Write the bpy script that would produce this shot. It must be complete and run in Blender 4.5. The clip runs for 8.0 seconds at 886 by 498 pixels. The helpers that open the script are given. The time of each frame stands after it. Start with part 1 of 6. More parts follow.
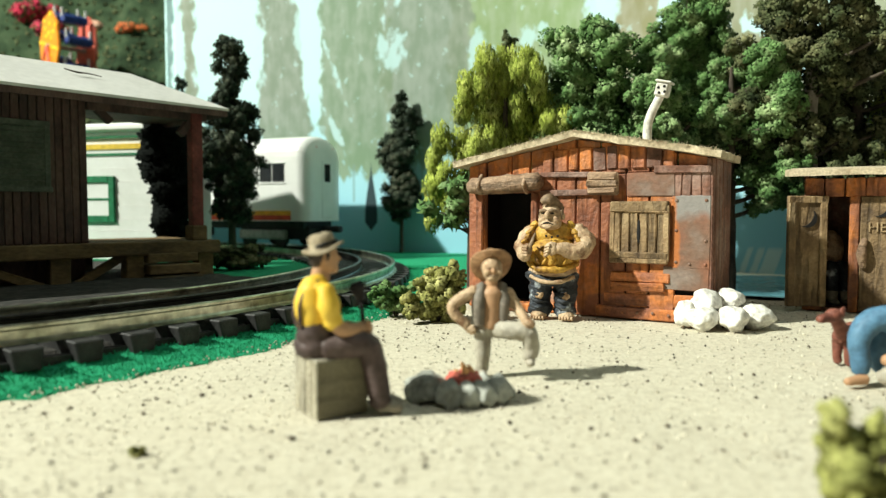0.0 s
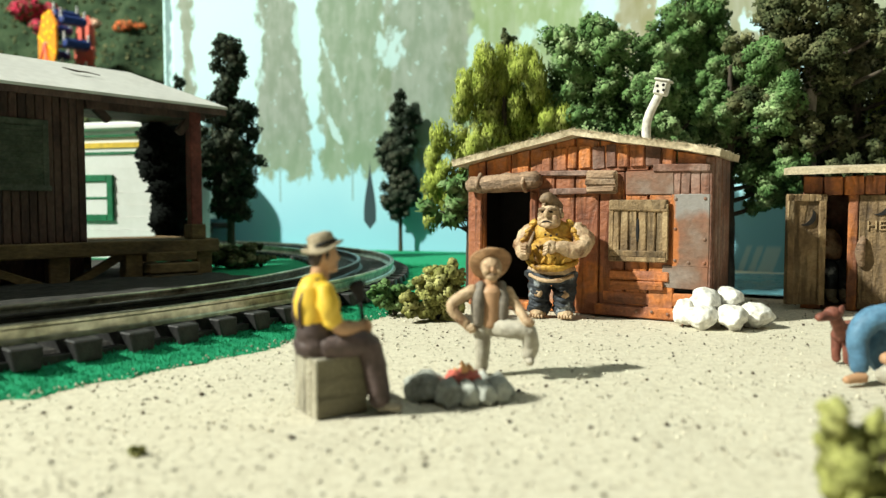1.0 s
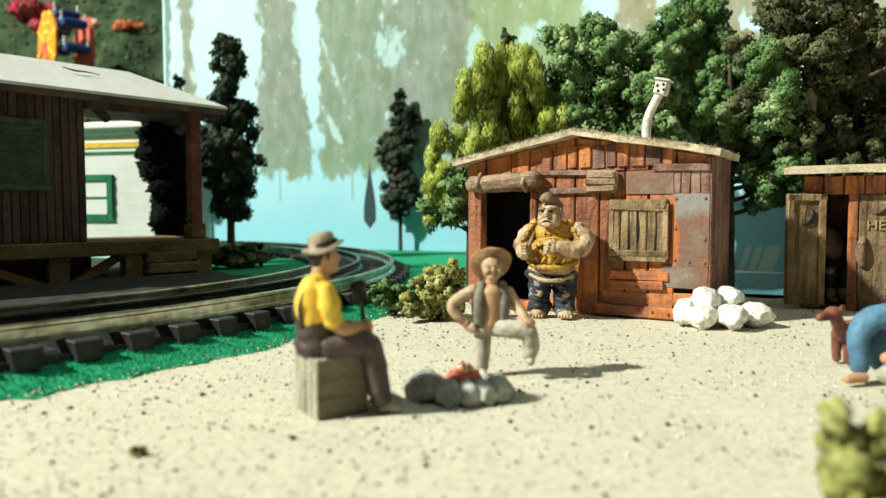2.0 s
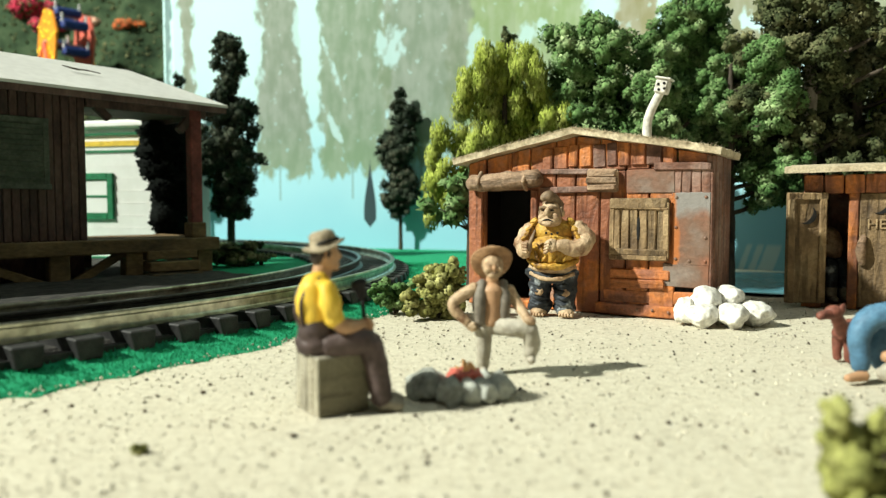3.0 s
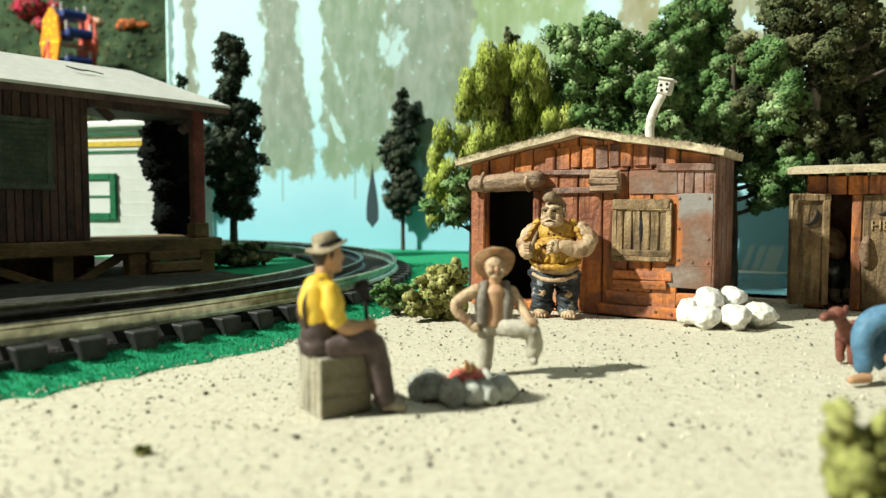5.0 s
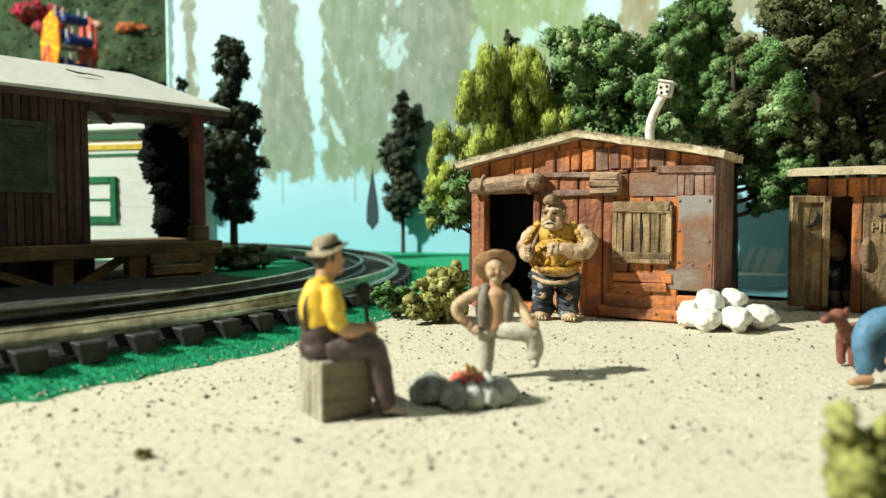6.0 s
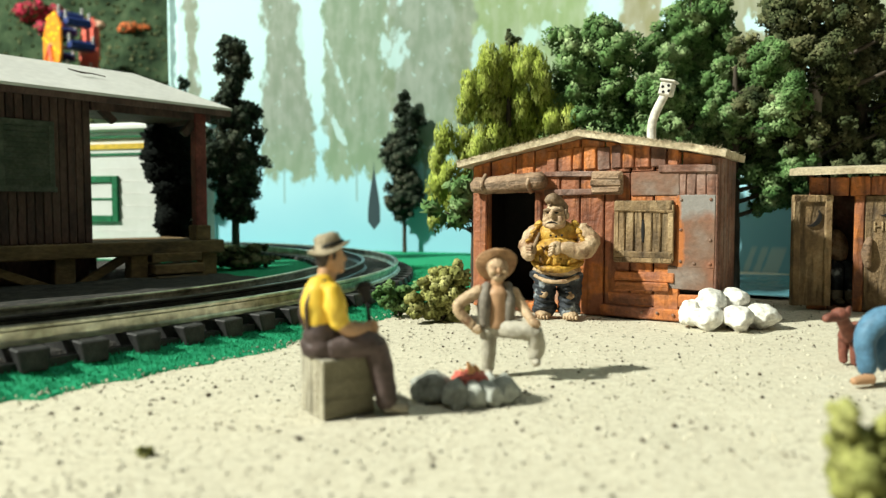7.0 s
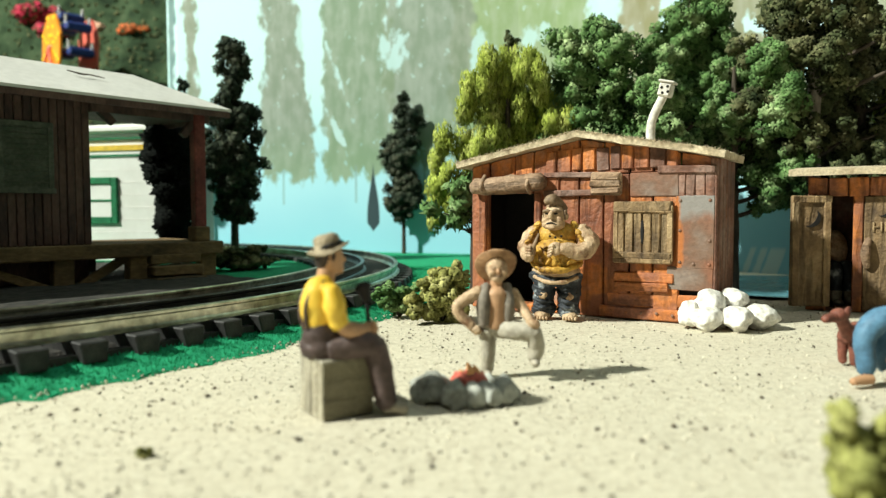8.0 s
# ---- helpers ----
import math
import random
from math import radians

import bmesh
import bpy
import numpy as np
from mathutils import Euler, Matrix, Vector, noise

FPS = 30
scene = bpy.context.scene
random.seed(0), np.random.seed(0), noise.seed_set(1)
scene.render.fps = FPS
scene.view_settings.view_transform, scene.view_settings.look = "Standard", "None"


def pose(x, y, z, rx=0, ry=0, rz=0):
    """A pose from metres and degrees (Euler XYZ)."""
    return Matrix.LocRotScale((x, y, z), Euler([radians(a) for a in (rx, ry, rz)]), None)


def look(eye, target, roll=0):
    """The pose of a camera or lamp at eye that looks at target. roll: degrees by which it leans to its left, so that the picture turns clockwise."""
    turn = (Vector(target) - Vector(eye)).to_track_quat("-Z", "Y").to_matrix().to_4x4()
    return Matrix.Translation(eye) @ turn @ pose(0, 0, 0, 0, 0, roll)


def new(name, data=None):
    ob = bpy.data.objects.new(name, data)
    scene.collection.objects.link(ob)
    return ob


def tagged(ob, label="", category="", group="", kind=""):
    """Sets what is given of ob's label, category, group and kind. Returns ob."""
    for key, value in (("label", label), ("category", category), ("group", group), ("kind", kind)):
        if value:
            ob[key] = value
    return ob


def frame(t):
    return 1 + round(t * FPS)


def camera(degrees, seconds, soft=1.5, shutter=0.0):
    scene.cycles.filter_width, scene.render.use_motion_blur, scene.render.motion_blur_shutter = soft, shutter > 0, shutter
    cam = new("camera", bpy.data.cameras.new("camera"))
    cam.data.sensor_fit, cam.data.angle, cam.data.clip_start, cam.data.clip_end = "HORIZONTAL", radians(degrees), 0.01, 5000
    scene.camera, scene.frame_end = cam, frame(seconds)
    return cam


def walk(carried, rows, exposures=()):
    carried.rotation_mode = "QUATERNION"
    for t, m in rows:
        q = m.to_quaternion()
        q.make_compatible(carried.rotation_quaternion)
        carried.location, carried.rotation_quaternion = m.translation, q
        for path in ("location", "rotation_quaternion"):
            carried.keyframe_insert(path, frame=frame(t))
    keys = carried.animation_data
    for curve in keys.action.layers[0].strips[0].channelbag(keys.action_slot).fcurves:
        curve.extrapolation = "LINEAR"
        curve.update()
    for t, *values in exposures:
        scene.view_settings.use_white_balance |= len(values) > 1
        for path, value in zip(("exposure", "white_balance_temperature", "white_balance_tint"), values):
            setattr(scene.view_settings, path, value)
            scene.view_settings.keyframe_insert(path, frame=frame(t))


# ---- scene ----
# All sizes below are in centimetres: a model railway in 1:48.
U = 0.01
cam = camera(65, 8.0, soft=1.3)
cam.data.dof.use_dof = True
cam.data.dof.focus_distance = 0.215
cam.data.dof.aperture_fstop = 19.0
PATH = [
    (0.0, 0.012, -0.010, 0.105, -2.886, 0.050),
    (0.5, -0.005, -0.029, -0.016, -2.908, 0.027),
    (1.0, 0.000, -0.000, 0.000, -3.024, -0.000),
    (1.5, -0.005, 0.014, -0.022, -3.031, -0.031),
    (3.0, -0.034, -0.001, -0.027, -3.155, 0.013),
    (3.5, -0.031, 0.002, 0.034, -3.099, -0.007),
    (4.0, -0.042, -0.013, 0.084, -3.010, 0.070),
    (4.5, -0.044, 0.002, 0.143, -3.205, 0.101),
    (6.0, -0.055, 0.024, 0.150, -2.938, -0.034),
    (6.5, -0.068, 0.019, 0.218, -2.983, -0.023),
    (7.0, -0.057, -0.000, 0.271, -2.949, -0.022),
    (7.5, -0.057, -0.009, 0.354, -3.048, -0.052),
    (8.0, -0.055, -0.010, 0.219, -2.842, -0.078),
]
walk(cam, [(t, pose(x * U, 0, (3.3 + z) * U, 90 + tilt, 0, yaw) @ pose(0, 0, 0, 0, 0, roll))
           for t, x, z, yaw, tilt, roll in PATH])

# ---- light: one bright lamp high beside the layout, an unseen soft ceiling panel added as fill ----
world = bpy.data.worlds.new("room_air")
world.use_nodes = True
world.node_tree.nodes["Background"].inputs[0].default_value = (0.75, 0.85, 1.0, 1)
world.node_tree.nodes["Background"].inputs[1].default_value = 0.06
scene.world = world
scene.view_settings.exposure = 0.0

key = bpy.data.lights.new("key_lamp", "SPOT")
key.energy, key.color, key.shadow_soft_size = 930, (0.965, 1.0, 0.87), 0.06
key.spot_size, key.spot_blend = radians(60), 0.5
lamp = new("key_lamp", key)
lamp.matrix_world = look((-2.45, -0.52, 2.08), (-0.1, 0.45, 0.03))
panel = bpy.data.lights.new("ceiling_fill", "AREA")
panel.energy, panel.color, panel.size, panel.size_y, panel.shape = 15, (0.88, 1.0, 0.97), 1.6, 0.9, "RECTANGLE"
lamp = new("ceiling_fill", panel)
lamp.matrix_world = look((0.1, 0.05, 2.3), (0.1, 0.3, 0))


# ---- materials ----
def mat(name, colors, scale=300, rough=0.7, bump=0.3, detail=6, metal=0.0, stretch=(1, 1, 1), fine=0, spec=0.4,
        island=0.0, stops=None, emit=0.0, vary=0.0, grain=None, mott=0.25, gdark=0.45, shift=True):
    """Noise between colours; a second finer noise darkens and lightens; bump from both."""
    m = bpy.data.materials.new(name)
    m.use_nodes = True
    nt = m.node_tree
    nd, ln = nt.nodes, nt.links
    b = nd["Principled BSDF"]
    b.inputs["Roughness"].default_value, b.inputs["Metallic"].default_value = rough, metal
    b.inputs["Specular IOR Level"].default_value = spec
    tc = nd.new("ShaderNodeTexCoord")
    mp = nd.new("ShaderNodeMapping")
    mp.inputs["Scale"].default_value = stretch
    ln.new(tc.outputs["Object"], mp.inputs[0])
    n1 = nd.new("ShaderNodeTexNoise")
    n1.inputs["Scale"].default_value, n1.inputs["Detail"].default_value = scale, detail
    n1.inputs["Roughness"].default_value = 0.62
    ln.new(mp.outputs[0], n1.inputs[0])
    n2 = nd.new("ShaderNodeTexNoise")
    n2.inputs["Scale"].default_value, n2.inputs["Detail"].default_value = (fine or scale * 5), 3
    ln.new(mp.outputs[0], n2.inputs[0])
    ramp = nd.new("ShaderNodeValToRGB")
    els = ramp.color_ramp.elements
    k = len(colors)
    pos = stops or [0.33 + 0.34 * i / max(1, k - 1) for i in range(k)]
    els[0].position, els[0].color = pos[0], (*colors[0], 1)
    els[1].position, els[1].color = pos[-1], (*colors[-1], 1)
    for i in range(1, k - 1):
        e = els.new(pos[i])
        e.color = (*colors[i], 1)
    ln.new(n1.outputs[0], ramp.inputs[0])
    hsv = nd.new("ShaderNodeHueSaturation")
    ln.new(ramp.outputs[0], hsv.inputs["Color"])
    mr = nd.new("ShaderNodeMapRange")
    mr.inputs[1].default_value, mr.inputs[2].default_value = 0.3, 0.7
    mr.inputs[3].default_value, mr.inputs[4].default_value = 1 - mott, 1 + mott
    ln.new(n2.outputs[0], mr.inputs[0])
    val = mr.outputs[0]
    if island:
        gi = nd.new("ShaderNodeNewGeometry")
        mi = nd.new("ShaderNodeMapRange")
        mi.inputs[3].default_value, mi.inputs[4].default_value = 1 - island, 1 + island
        ln.new(gi.outputs["Random Per Island"], mi.inputs[0])
        mu = nd.new("ShaderNodeMath")
        mu.operation = "MULTIPLY"
        ln.new(val, mu.inputs[0])
        ln.new(mi.outputs[0], mu.inputs[1])
        val = mu.outputs[0]
    if vary:
        oi = nd.new("ShaderNodeObjectInfo")
        mi = nd.new("ShaderNodeMapRange")
        mi.inputs[3].default_value, mi.inputs[4].default_value = 1 - vary, 1 + vary
        ln.new(oi.outputs["Random"], mi.inputs[0])
        mu = nd.new("ShaderNodeMath")
        mu.operation = "MULTIPLY"
        ln.new(val, mu.inputs[0])
        ln.new(mi.outputs[0], mu.inputs[1])
        val = mu.outputs[0]
        if shift:
            sh = nd.new("ShaderNodeMath")
            sh.operation, sh.inputs[1].default_value = "MULTIPLY", 37.0
            ln.new(oi.outputs["Random"], sh.inputs[0])
            ln.new(sh.outputs[0], mp.inputs["Location"])
    groove = None
    if grain:
        mg = nd.new("ShaderNodeMapping")
        mg.inputs["Scale"].default_value = grain
        ln.new(mp.outputs[0], mg.inputs[0])
        n3 = nd.new("ShaderNodeTexNoise")
        n3.inputs["Scale"].default_value, n3.inputs["Detail"].default_value = 1.0, 4
        n3.inputs["Distortion"].default_value = 0.6
        ln.new(mg.outputs[0], n3.inputs[0])
        mi = nd.new("ShaderNodeMapRange")
        mi.inputs[1].default_value, mi.inputs[2].default_value = 0.36, 0.52
        mi.inputs[3].default_value, mi.inputs[4].default_value = gdark, 1.05
        ln.new(n3.outputs[0], mi.inputs[0])
        mu = nd.new("ShaderNodeMath")
        mu.operation = "MULTIPLY"
        ln.new(val, mu.inputs[0])
        ln.new(mi.outputs[0], mu.inputs[1])
        val = mu.outputs[0]
        groove = mi.outputs[0]
    ln.new(val, hsv.inputs["Value"])
    ln.new(hsv.outputs[0], b.inputs["Base Color"])
    if emit:
        ln.new(hsv.outputs[0], b.inputs["Emission Color"])
        b.inputs["Emission Strength"].default_value = emit
    if bump:
        ad = nd.new("ShaderNodeMath")
        ln.new(n1.outputs[0], ad.inputs[0])
        ln.new(n2.outputs[0], ad.inputs[1])
        if groove is not None:
            ad2 = nd.new("ShaderNodeMath")
            ln.new(ad.outputs[0], ad2.inputs[0])
            ln.new(groove, ad2.inputs[1])
            ad = ad2
        bp = nd.new("ShaderNodeBump")
        bp.inputs["Strength"].default_value, bp.inputs["Distance"].default_value = bump, 0.0006
        ln.new(ad.outputs[0], bp.inputs["Height"])
        ln.new(bp.outputs[0], b.inputs["Normal"])
    return m


M = {}
M["sand"] = mat("sand", [(0.46, 0.415, 0.32), (0.565, 0.52, 0.405), (0.62, 0.58, 0.465)], 700, 0.95, 0.3, 8, fine=3200, spec=0.1, mott=0.16)
M["turf"] = mat("turf", [(0.012, 0.20, 0.095), (0.02, 0.28, 0.135), (0.03, 0.34, 0.165)], 420, 0.95, 0.4, fine=2500, spec=0.1, mott=0.15)
M["turf_fibre"] = mat("turf_fibre", [(0.016, 0.25, 0.12), (0.035, 0.38, 0.185)], 500, 0.9, 0, island=0.25, spec=0.1)
M["pebble"] = mat("pebble", [(0.2, 0.17, 0.13), (0.50, 0.465, 0.375), (0.62, 0.585, 0.48)], 90, 0.9, 0.2, island=0.3, spec=0.1)
M["dark_grit"] = mat("dark_grit", [(0.04, 0.035, 0.03), (0.12, 0.09, 0.06)], 200, 0.9, 0.2, spec=0.1)
M["barn_red"] = mat("barn_red", [(0.13, 0.05, 0.03), (0.265, 0.09, 0.045), (0.33, 0.122, 0.058), (0.54, 0.18, 0.045), (0.31, 0.19, 0.14)], 48, 0.62, 0.8,
                    fine=700, stops=[0.28, 0.38, 0.50, 0.58, 0.76], vary=0.15, grain=(330, 330, 40), gdark=0.58, shift=False, mott=0.18)
M["barn_brown"] = mat("barn_brown", [(0.09, 0.045, 0.033), (0.19, 0.085, 0.055), (0.28, 0.185, 0.15)], 60, 0.65, 0.6, fine=900, vary=0.15, grain=(300, 300, 45), gdark=0.7, shift=False)
M["barn_slab"] = mat("barn_slab", [(0.13, 0.055, 0.036), (0.26, 0.098, 0.055), (0.50, 0.165, 0.045), (0.29, 0.14, 0.09)], 42, 0.6, 0.7, fine=900,
                     stops=[0.3, 0.45, 0.56, 0.72], vary=0.1, grain=(40, 260, 260), gdark=0.68, shift=False)
M["leaf_moss"] = mat("leaf_moss", [(0.15, 0.16, 0.045), (0.28, 0.285, 0.09), (0.39, 0.385, 0.15)], 150, 0.9, 0, island=0.25, spec=0.15)
M["ochre_wood"] = mat("ochre_wood", [(0.12, 0.075, 0.04), (0.245, 0.16, 0.08), (0.38, 0.27, 0.15)], 70, 0.75, 0.8, fine=1000, vary=0.13, grain=(420, 420, 60), gdark=0.5, mott=0.15)
M["log_wood"] = mat("log_wood", [(0.15, 0.09, 0.055), (0.31, 0.20, 0.125), (0.44, 0.31, 0.21)], 80, 0.75, 0.8, fine=900, vary=0.12, grain=(60, 420, 420), gdark=0.55)
M["tin_patch"] = mat("tin_patch", [(0.40, 0.13, 0.04), (0.25, 0.105, 0.06), (0.19, 0.11, 0.075), (0.26, 0.21, 0.18)], 45, 0.55, 0.35, 4, fine=700, stops=[0.34, 0.44, 0.56, 0.70], mott=0.15)
M["roof_tan"] = mat("roof_tan", [(0.38, 0.30, 0.20), (0.54, 0.45, 0.31), (0.62, 0.53, 0.39)], 160, 0.9, 0.4, fine=1200, spec=0.1)
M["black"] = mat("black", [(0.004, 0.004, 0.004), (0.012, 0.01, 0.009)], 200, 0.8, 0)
M["white_metal"] = mat("white_metal", [(0.55, 0.52, 0.46), (0.78, 0.76, 0.7)], 120, 0.5, 0.25)
M["white_stone"] = mat("white_stone", [(0.50, 0.46, 0.40), (0.74, 0.72, 0.66), (0.82, 0.80, 0.75)], 110, 0.8, 0.6, fine=800)
M["grey_stone"] = mat("grey_stone", [(0.15, 0.15, 0.13), (0.33, 0.34, 0.30), (0.48, 0.49, 0.44)], 130, 0.8, 0.5, fine=900)
# crate wood for the front face, its shade put into the darker colour
M["crate_shaded"] = mat("crate_shaded", [(0.14, 0.125, 0.08), (0.20, 0.18, 0.12), (0.26, 0.24, 0.17)], 60, 0.85, 0.6, fine=1400, grain=(60, 420, 420), gdark=0.75, mott=0.12)
M["crate_wood"] = mat("crate_wood", [(0.24, 0.21, 0.15), (0.37, 0.335, 0.25), (0.48, 0.445, 0.35)], 70, 0.85, 0.8, fine=1400, vary=0.08, grain=(520, 520, 70), gdark=0.6, mott=0.12)
M["station_wood"] = mat("station_wood", [(0.040, 0.022, 0.020), (0.085, 0.045, 0.038), (0.12, 0.07, 0.058)], 90, 0.75, 0.4, stretch=(1, 1, 0.4), fine=900, vary=0.2)
M["station_post"] = mat("station_post", [(0.12, 0.025, 0.022), (0.22, 0.05, 0.04)], 130, 0.7, 0.3, fine=900)
M["deck_wood"] = mat("deck_wood", [(0.06, 0.038, 0.016), (0.15, 0.095, 0.04), (0.22, 0.14, 0.065)], 80, 0.8, 0.5, stretch=(0.4, 1, 1), fine=900, vary=0.25)
M["shutter_green"] = mat("shutter_green", [(0.05, 0.06, 0.045), (0.10, 0.11, 0.085)], 160, 0.7, 0.3)
M["roof_white"] = mat("roof_white", [(0.30, 0.29, 0.27), (0.55, 0.54, 0.51), (0.64, 0.63, 0.60)], 22, 0.7, 0.15, 4, fine=300, stops=[0.26, 0.36, 0.62], mott=0.06)
M["siding_white"] = mat("siding_white", [(0.68, 0.68, 0.64), (0.76, 0.76, 0.74)], 40, 0.55, 0.05, mott=0.03)
M["trim_green"] = mat("trim_green", [(0.006, 0.10, 0.04), (0.012, 0.17, 0.07)], 100, 0.45, 0.1)
M["stripe_yellow"] = mat("stripe_yellow", [(0.55, 0.36, 0.03), (0.70, 0.48, 0.05)], 80, 0.5, 0.1)
M["tie_black"] = mat("tie_black", [(0.012, 0.012, 0.012), (0.04, 0.039, 0.037)], 260, 0.6, 0.3)
M["rail_steel"] = mat("rail_steel", [(0.22, 0.22, 0.17), (0.48, 0.48, 0.38), (0.62, 0.64, 0.54)], 100, 0.3, 0.1, 4, stretch=(1, 1, 1), metal=1.0)
M["rail_black"] = mat("rail_black", [(0.012, 0.012, 0.012), (0.05, 0.05, 0.045)], 120, 0.3, 0.1, metal=0.6)
# ballast, darkened further to hold the shade under the station
M["ballast"] = mat("ballast", [(0.008, 0.008, 0.007), (0.022, 0.02, 0.017), (0.05, 0.044, 0.036)], 320, 0.9, 0.6, fine=1800)
M["leaf_dark"] = mat("leaf_dark", [(0.010, 0.017, 0.011), (0.032, 0.044, 0.028), (0.105, 0.11, 0.075)], 100, 0.9, 0, island=0.4, spec=0.15)
# near-black leaf colour that holds the shade behind the station porch
M["leaf_shaded"] = mat("leaf_shaded", [(0.002, 0.003, 0.003), (0.006, 0.008, 0.006)], 120, 0.9, 0, island=0.4, spec=0.1)
M["leaf_green"] = mat("leaf_green", [(0.03, 0.082, 0.022), (0.115, 0.21, 0.07), (0.35, 0.45, 0.22)], 90, 0.9, 0, island=0.28, spec=0.15)
M["leaf_lime"] = mat("leaf_lime", [(0.13, 0.18, 0.025), (0.31, 0.37, 0.065), (0.52, 0.55, 0.17)], 90, 0.9, 0, island=0.28, spec=0.15)
M["leaf_olive"] = mat("leaf_olive", [(0.018, 0.028, 0.011), (0.07, 0.085, 0.036), (0.22, 0.215, 0.11)], 90, 0.9, 0, island=0.28, spec=0.15)
M["leaf_bush"] = mat("leaf_bush", [(0.10, 0.105, 0.03), (0.23, 0.23, 0.07), (0.42, 0.40, 0.17)], 150, 0.9, 0, island=0.4, spec=0.15)
M["bark"] = mat("bark", [(0.03, 0.022, 0.015), (0.10, 0.08, 0.06)], 200, 0.9, 0.5, stretch=(1, 1, 0.3))
M["skin"] = mat("skin", [(0.42, 0.23, 0.12), (0.55, 0.33, 0.19)], 200, 0.55, 0.1, mott=0.08)
M["skin_pale"] = mat("skin_pale", [(0.20, 0.10, 0.05), (0.46, 0.31, 0.185), (0.57, 0.42, 0.27)], 190, 0.6, 0.7, stops=[0.36, 0.47, 0.66])
M["yellow_cloth"] = mat("yellow_cloth", [(0.74, 0.46, 0.03), (0.86, 0.62, 0.10)], 120, 0.55, 0.15, mott=0.06)
M["gold_cloth"] = mat("gold_cloth", [(0.14, 0.065, 0.015), (0.44, 0.235, 0.035), (0.60, 0.36, 0.06)], 190, 0.55, 0.6, stops=[0.38, 0.48, 0.62])
M["brown_cloth"] = mat("brown_cloth", [(0.05, 0.032, 0.03), (0.11, 0.075, 0.07)], 160, 0.6, 0.3)
M["denim_dark"] = mat("denim_dark", [(0.014, 0.016, 0.02), (0.04, 0.047, 0.058), (0.34, 0.37, 0.39)], 170, 0.65, 0.7, stops=[0.38, 0.54, 0.64])
M["grey_cloth"] = mat("grey_cloth", [(0.26, 0.23, 0.18), (0.42, 0.385, 0.31), (0.52, 0.48, 0.40)], 190, 0.65, 0.3, mott=0.12)
M["vest_cloth"] = mat("vest_cloth", [(0.13, 0.11, 0.085), (0.24, 0.205, 0.165)], 190, 0.65, 0.3)
M["blue_cloth"] = mat("blue_cloth", [(0.05, 0.13, 0.22), (0.10, 0.22, 0.34)], 160, 0.6, 0.3)
M["felt_hat"] = mat("felt_hat", [(0.17, 0.13, 0.075), (0.32, 0.26, 0.17), (0.44, 0.37, 0.26)], 220, 0.75, 0.5)
M["straw_hat"] = mat("straw_hat", [(0.26, 0.13, 0.06), (0.46, 0.27, 0.14)], 200, 0.7, 0.4)
M["hair"] = mat("hair", [(0.015, 0.012, 0.01), (0.05, 0.035, 0.03)], 220, 0.6, 0.3)
M["brown_hair"] = mat("brown_hair", [(0.14, 0.09, 0.05), (0.3, 0.2, 0.12)], 220, 0.6, 0.4)
M["shoe"] = mat("shoe", [(0.24, 0.21, 0.16), (0.40, 0.36, 0.29)], 200, 0.6, 0.3)
M["dog_brown"] = mat("dog_brown", [(0.14, 0.045, 0.03), (0.26, 0.09, 0.06)], 200, 0.6, 0.3)
M["flame"] = mat("flame", [(0.78, 0.36, 0.14), (0.82, 0.52, 0.24)], 150, 0.5, 0.2)
M["ember"] = mat("ember", [(0.12, 0.05, 0.04), (0.62, 0.13, 0.09), (0.74, 0.32, 0.24)], 240, 0.6, 0.5)
M["car_white"] = mat("car_white", [(0.66, 0.66, 0.64), (0.74, 0.74, 0.72)], 30, 0.3, 0.0, mott=0.02)
M["car_red"] = mat("car_red", [(0.55, 0.05, 0.02), (0.62, 0.07, 0.03)], 40, 0.35, 0.0)
M["car_orange"] = mat("car_orange", [(0.80, 0.33, 0.02), (0.85, 0.38, 0.03)], 40, 0.35, 0.0)
M["car_glass"] = mat("car_glass", [(0.01, 0.012, 0.014), (0.02, 0.022, 0.025)], 40, 0.15, 0.0)
M["truck_black"] = mat("truck_black", [(0.01, 0.01, 0.01), (0.03, 0.03, 0.03)], 200, 0.55, 0.2)
M["truck_silver"] = mat("truck_silver", [(0.3, 0.3, 0.3), (0.5, 0.5, 0.5)], 150, 0.4, 0.2)
M["ride_orange"] = mat("ride_orange", [(0.75, 0.24, 0.02), (0.85, 0.32, 0.03)], 60, 0.45, 0.1)
M["ride_red"] = mat("ride_red", [(0.62, 0.12, 0.09), (0.70, 0.17, 0.12)], 60, 0.45, 0.1)
M["ride_blue"] = mat("ride_blue", [(0.015, 0.035, 0.16), (0.03, 0.06, 0.22)], 60, 0.4, 0.1)
M["ride_bulb"] = mat("ride_bulb", [(0.9, 0.62, 0.02), (0.95, 0.7, 0.04)], 60, 0.4, 0.0, emit=0.4)
M["hill_green"] = mat("hill_green", [(0.012, 0.022, 0.012), (0.035, 0.06, 0.03), (0.06, 0.085, 0.045)], 28, 0.95, 0.6, fine=260, spec=0.1)
M["flower_red"] = mat("flower_red", [(0.40, 0.015, 0.05), (0.6, 0.04, 0.1)], 90, 0.8, 0.2, island=0.3)
M["flower_orange"] = mat("flower_orange", [(0.55, 0.10, 0.03), (0.7, 0.2, 0.05)], 90, 0.8, 0.2, island=0.3)
M["flower_pink"] = mat("flower_pink", [(0.55, 0.30, 0.20), (0.75, 0.5, 0.38)], 90, 0.8, 0.2, island=0.3)
M["room_paint"] = mat("room_paint", [(0.42, 0.43, 0.40), (0.5, 0.5, 0.47)], 6, 0.9, 0.1)
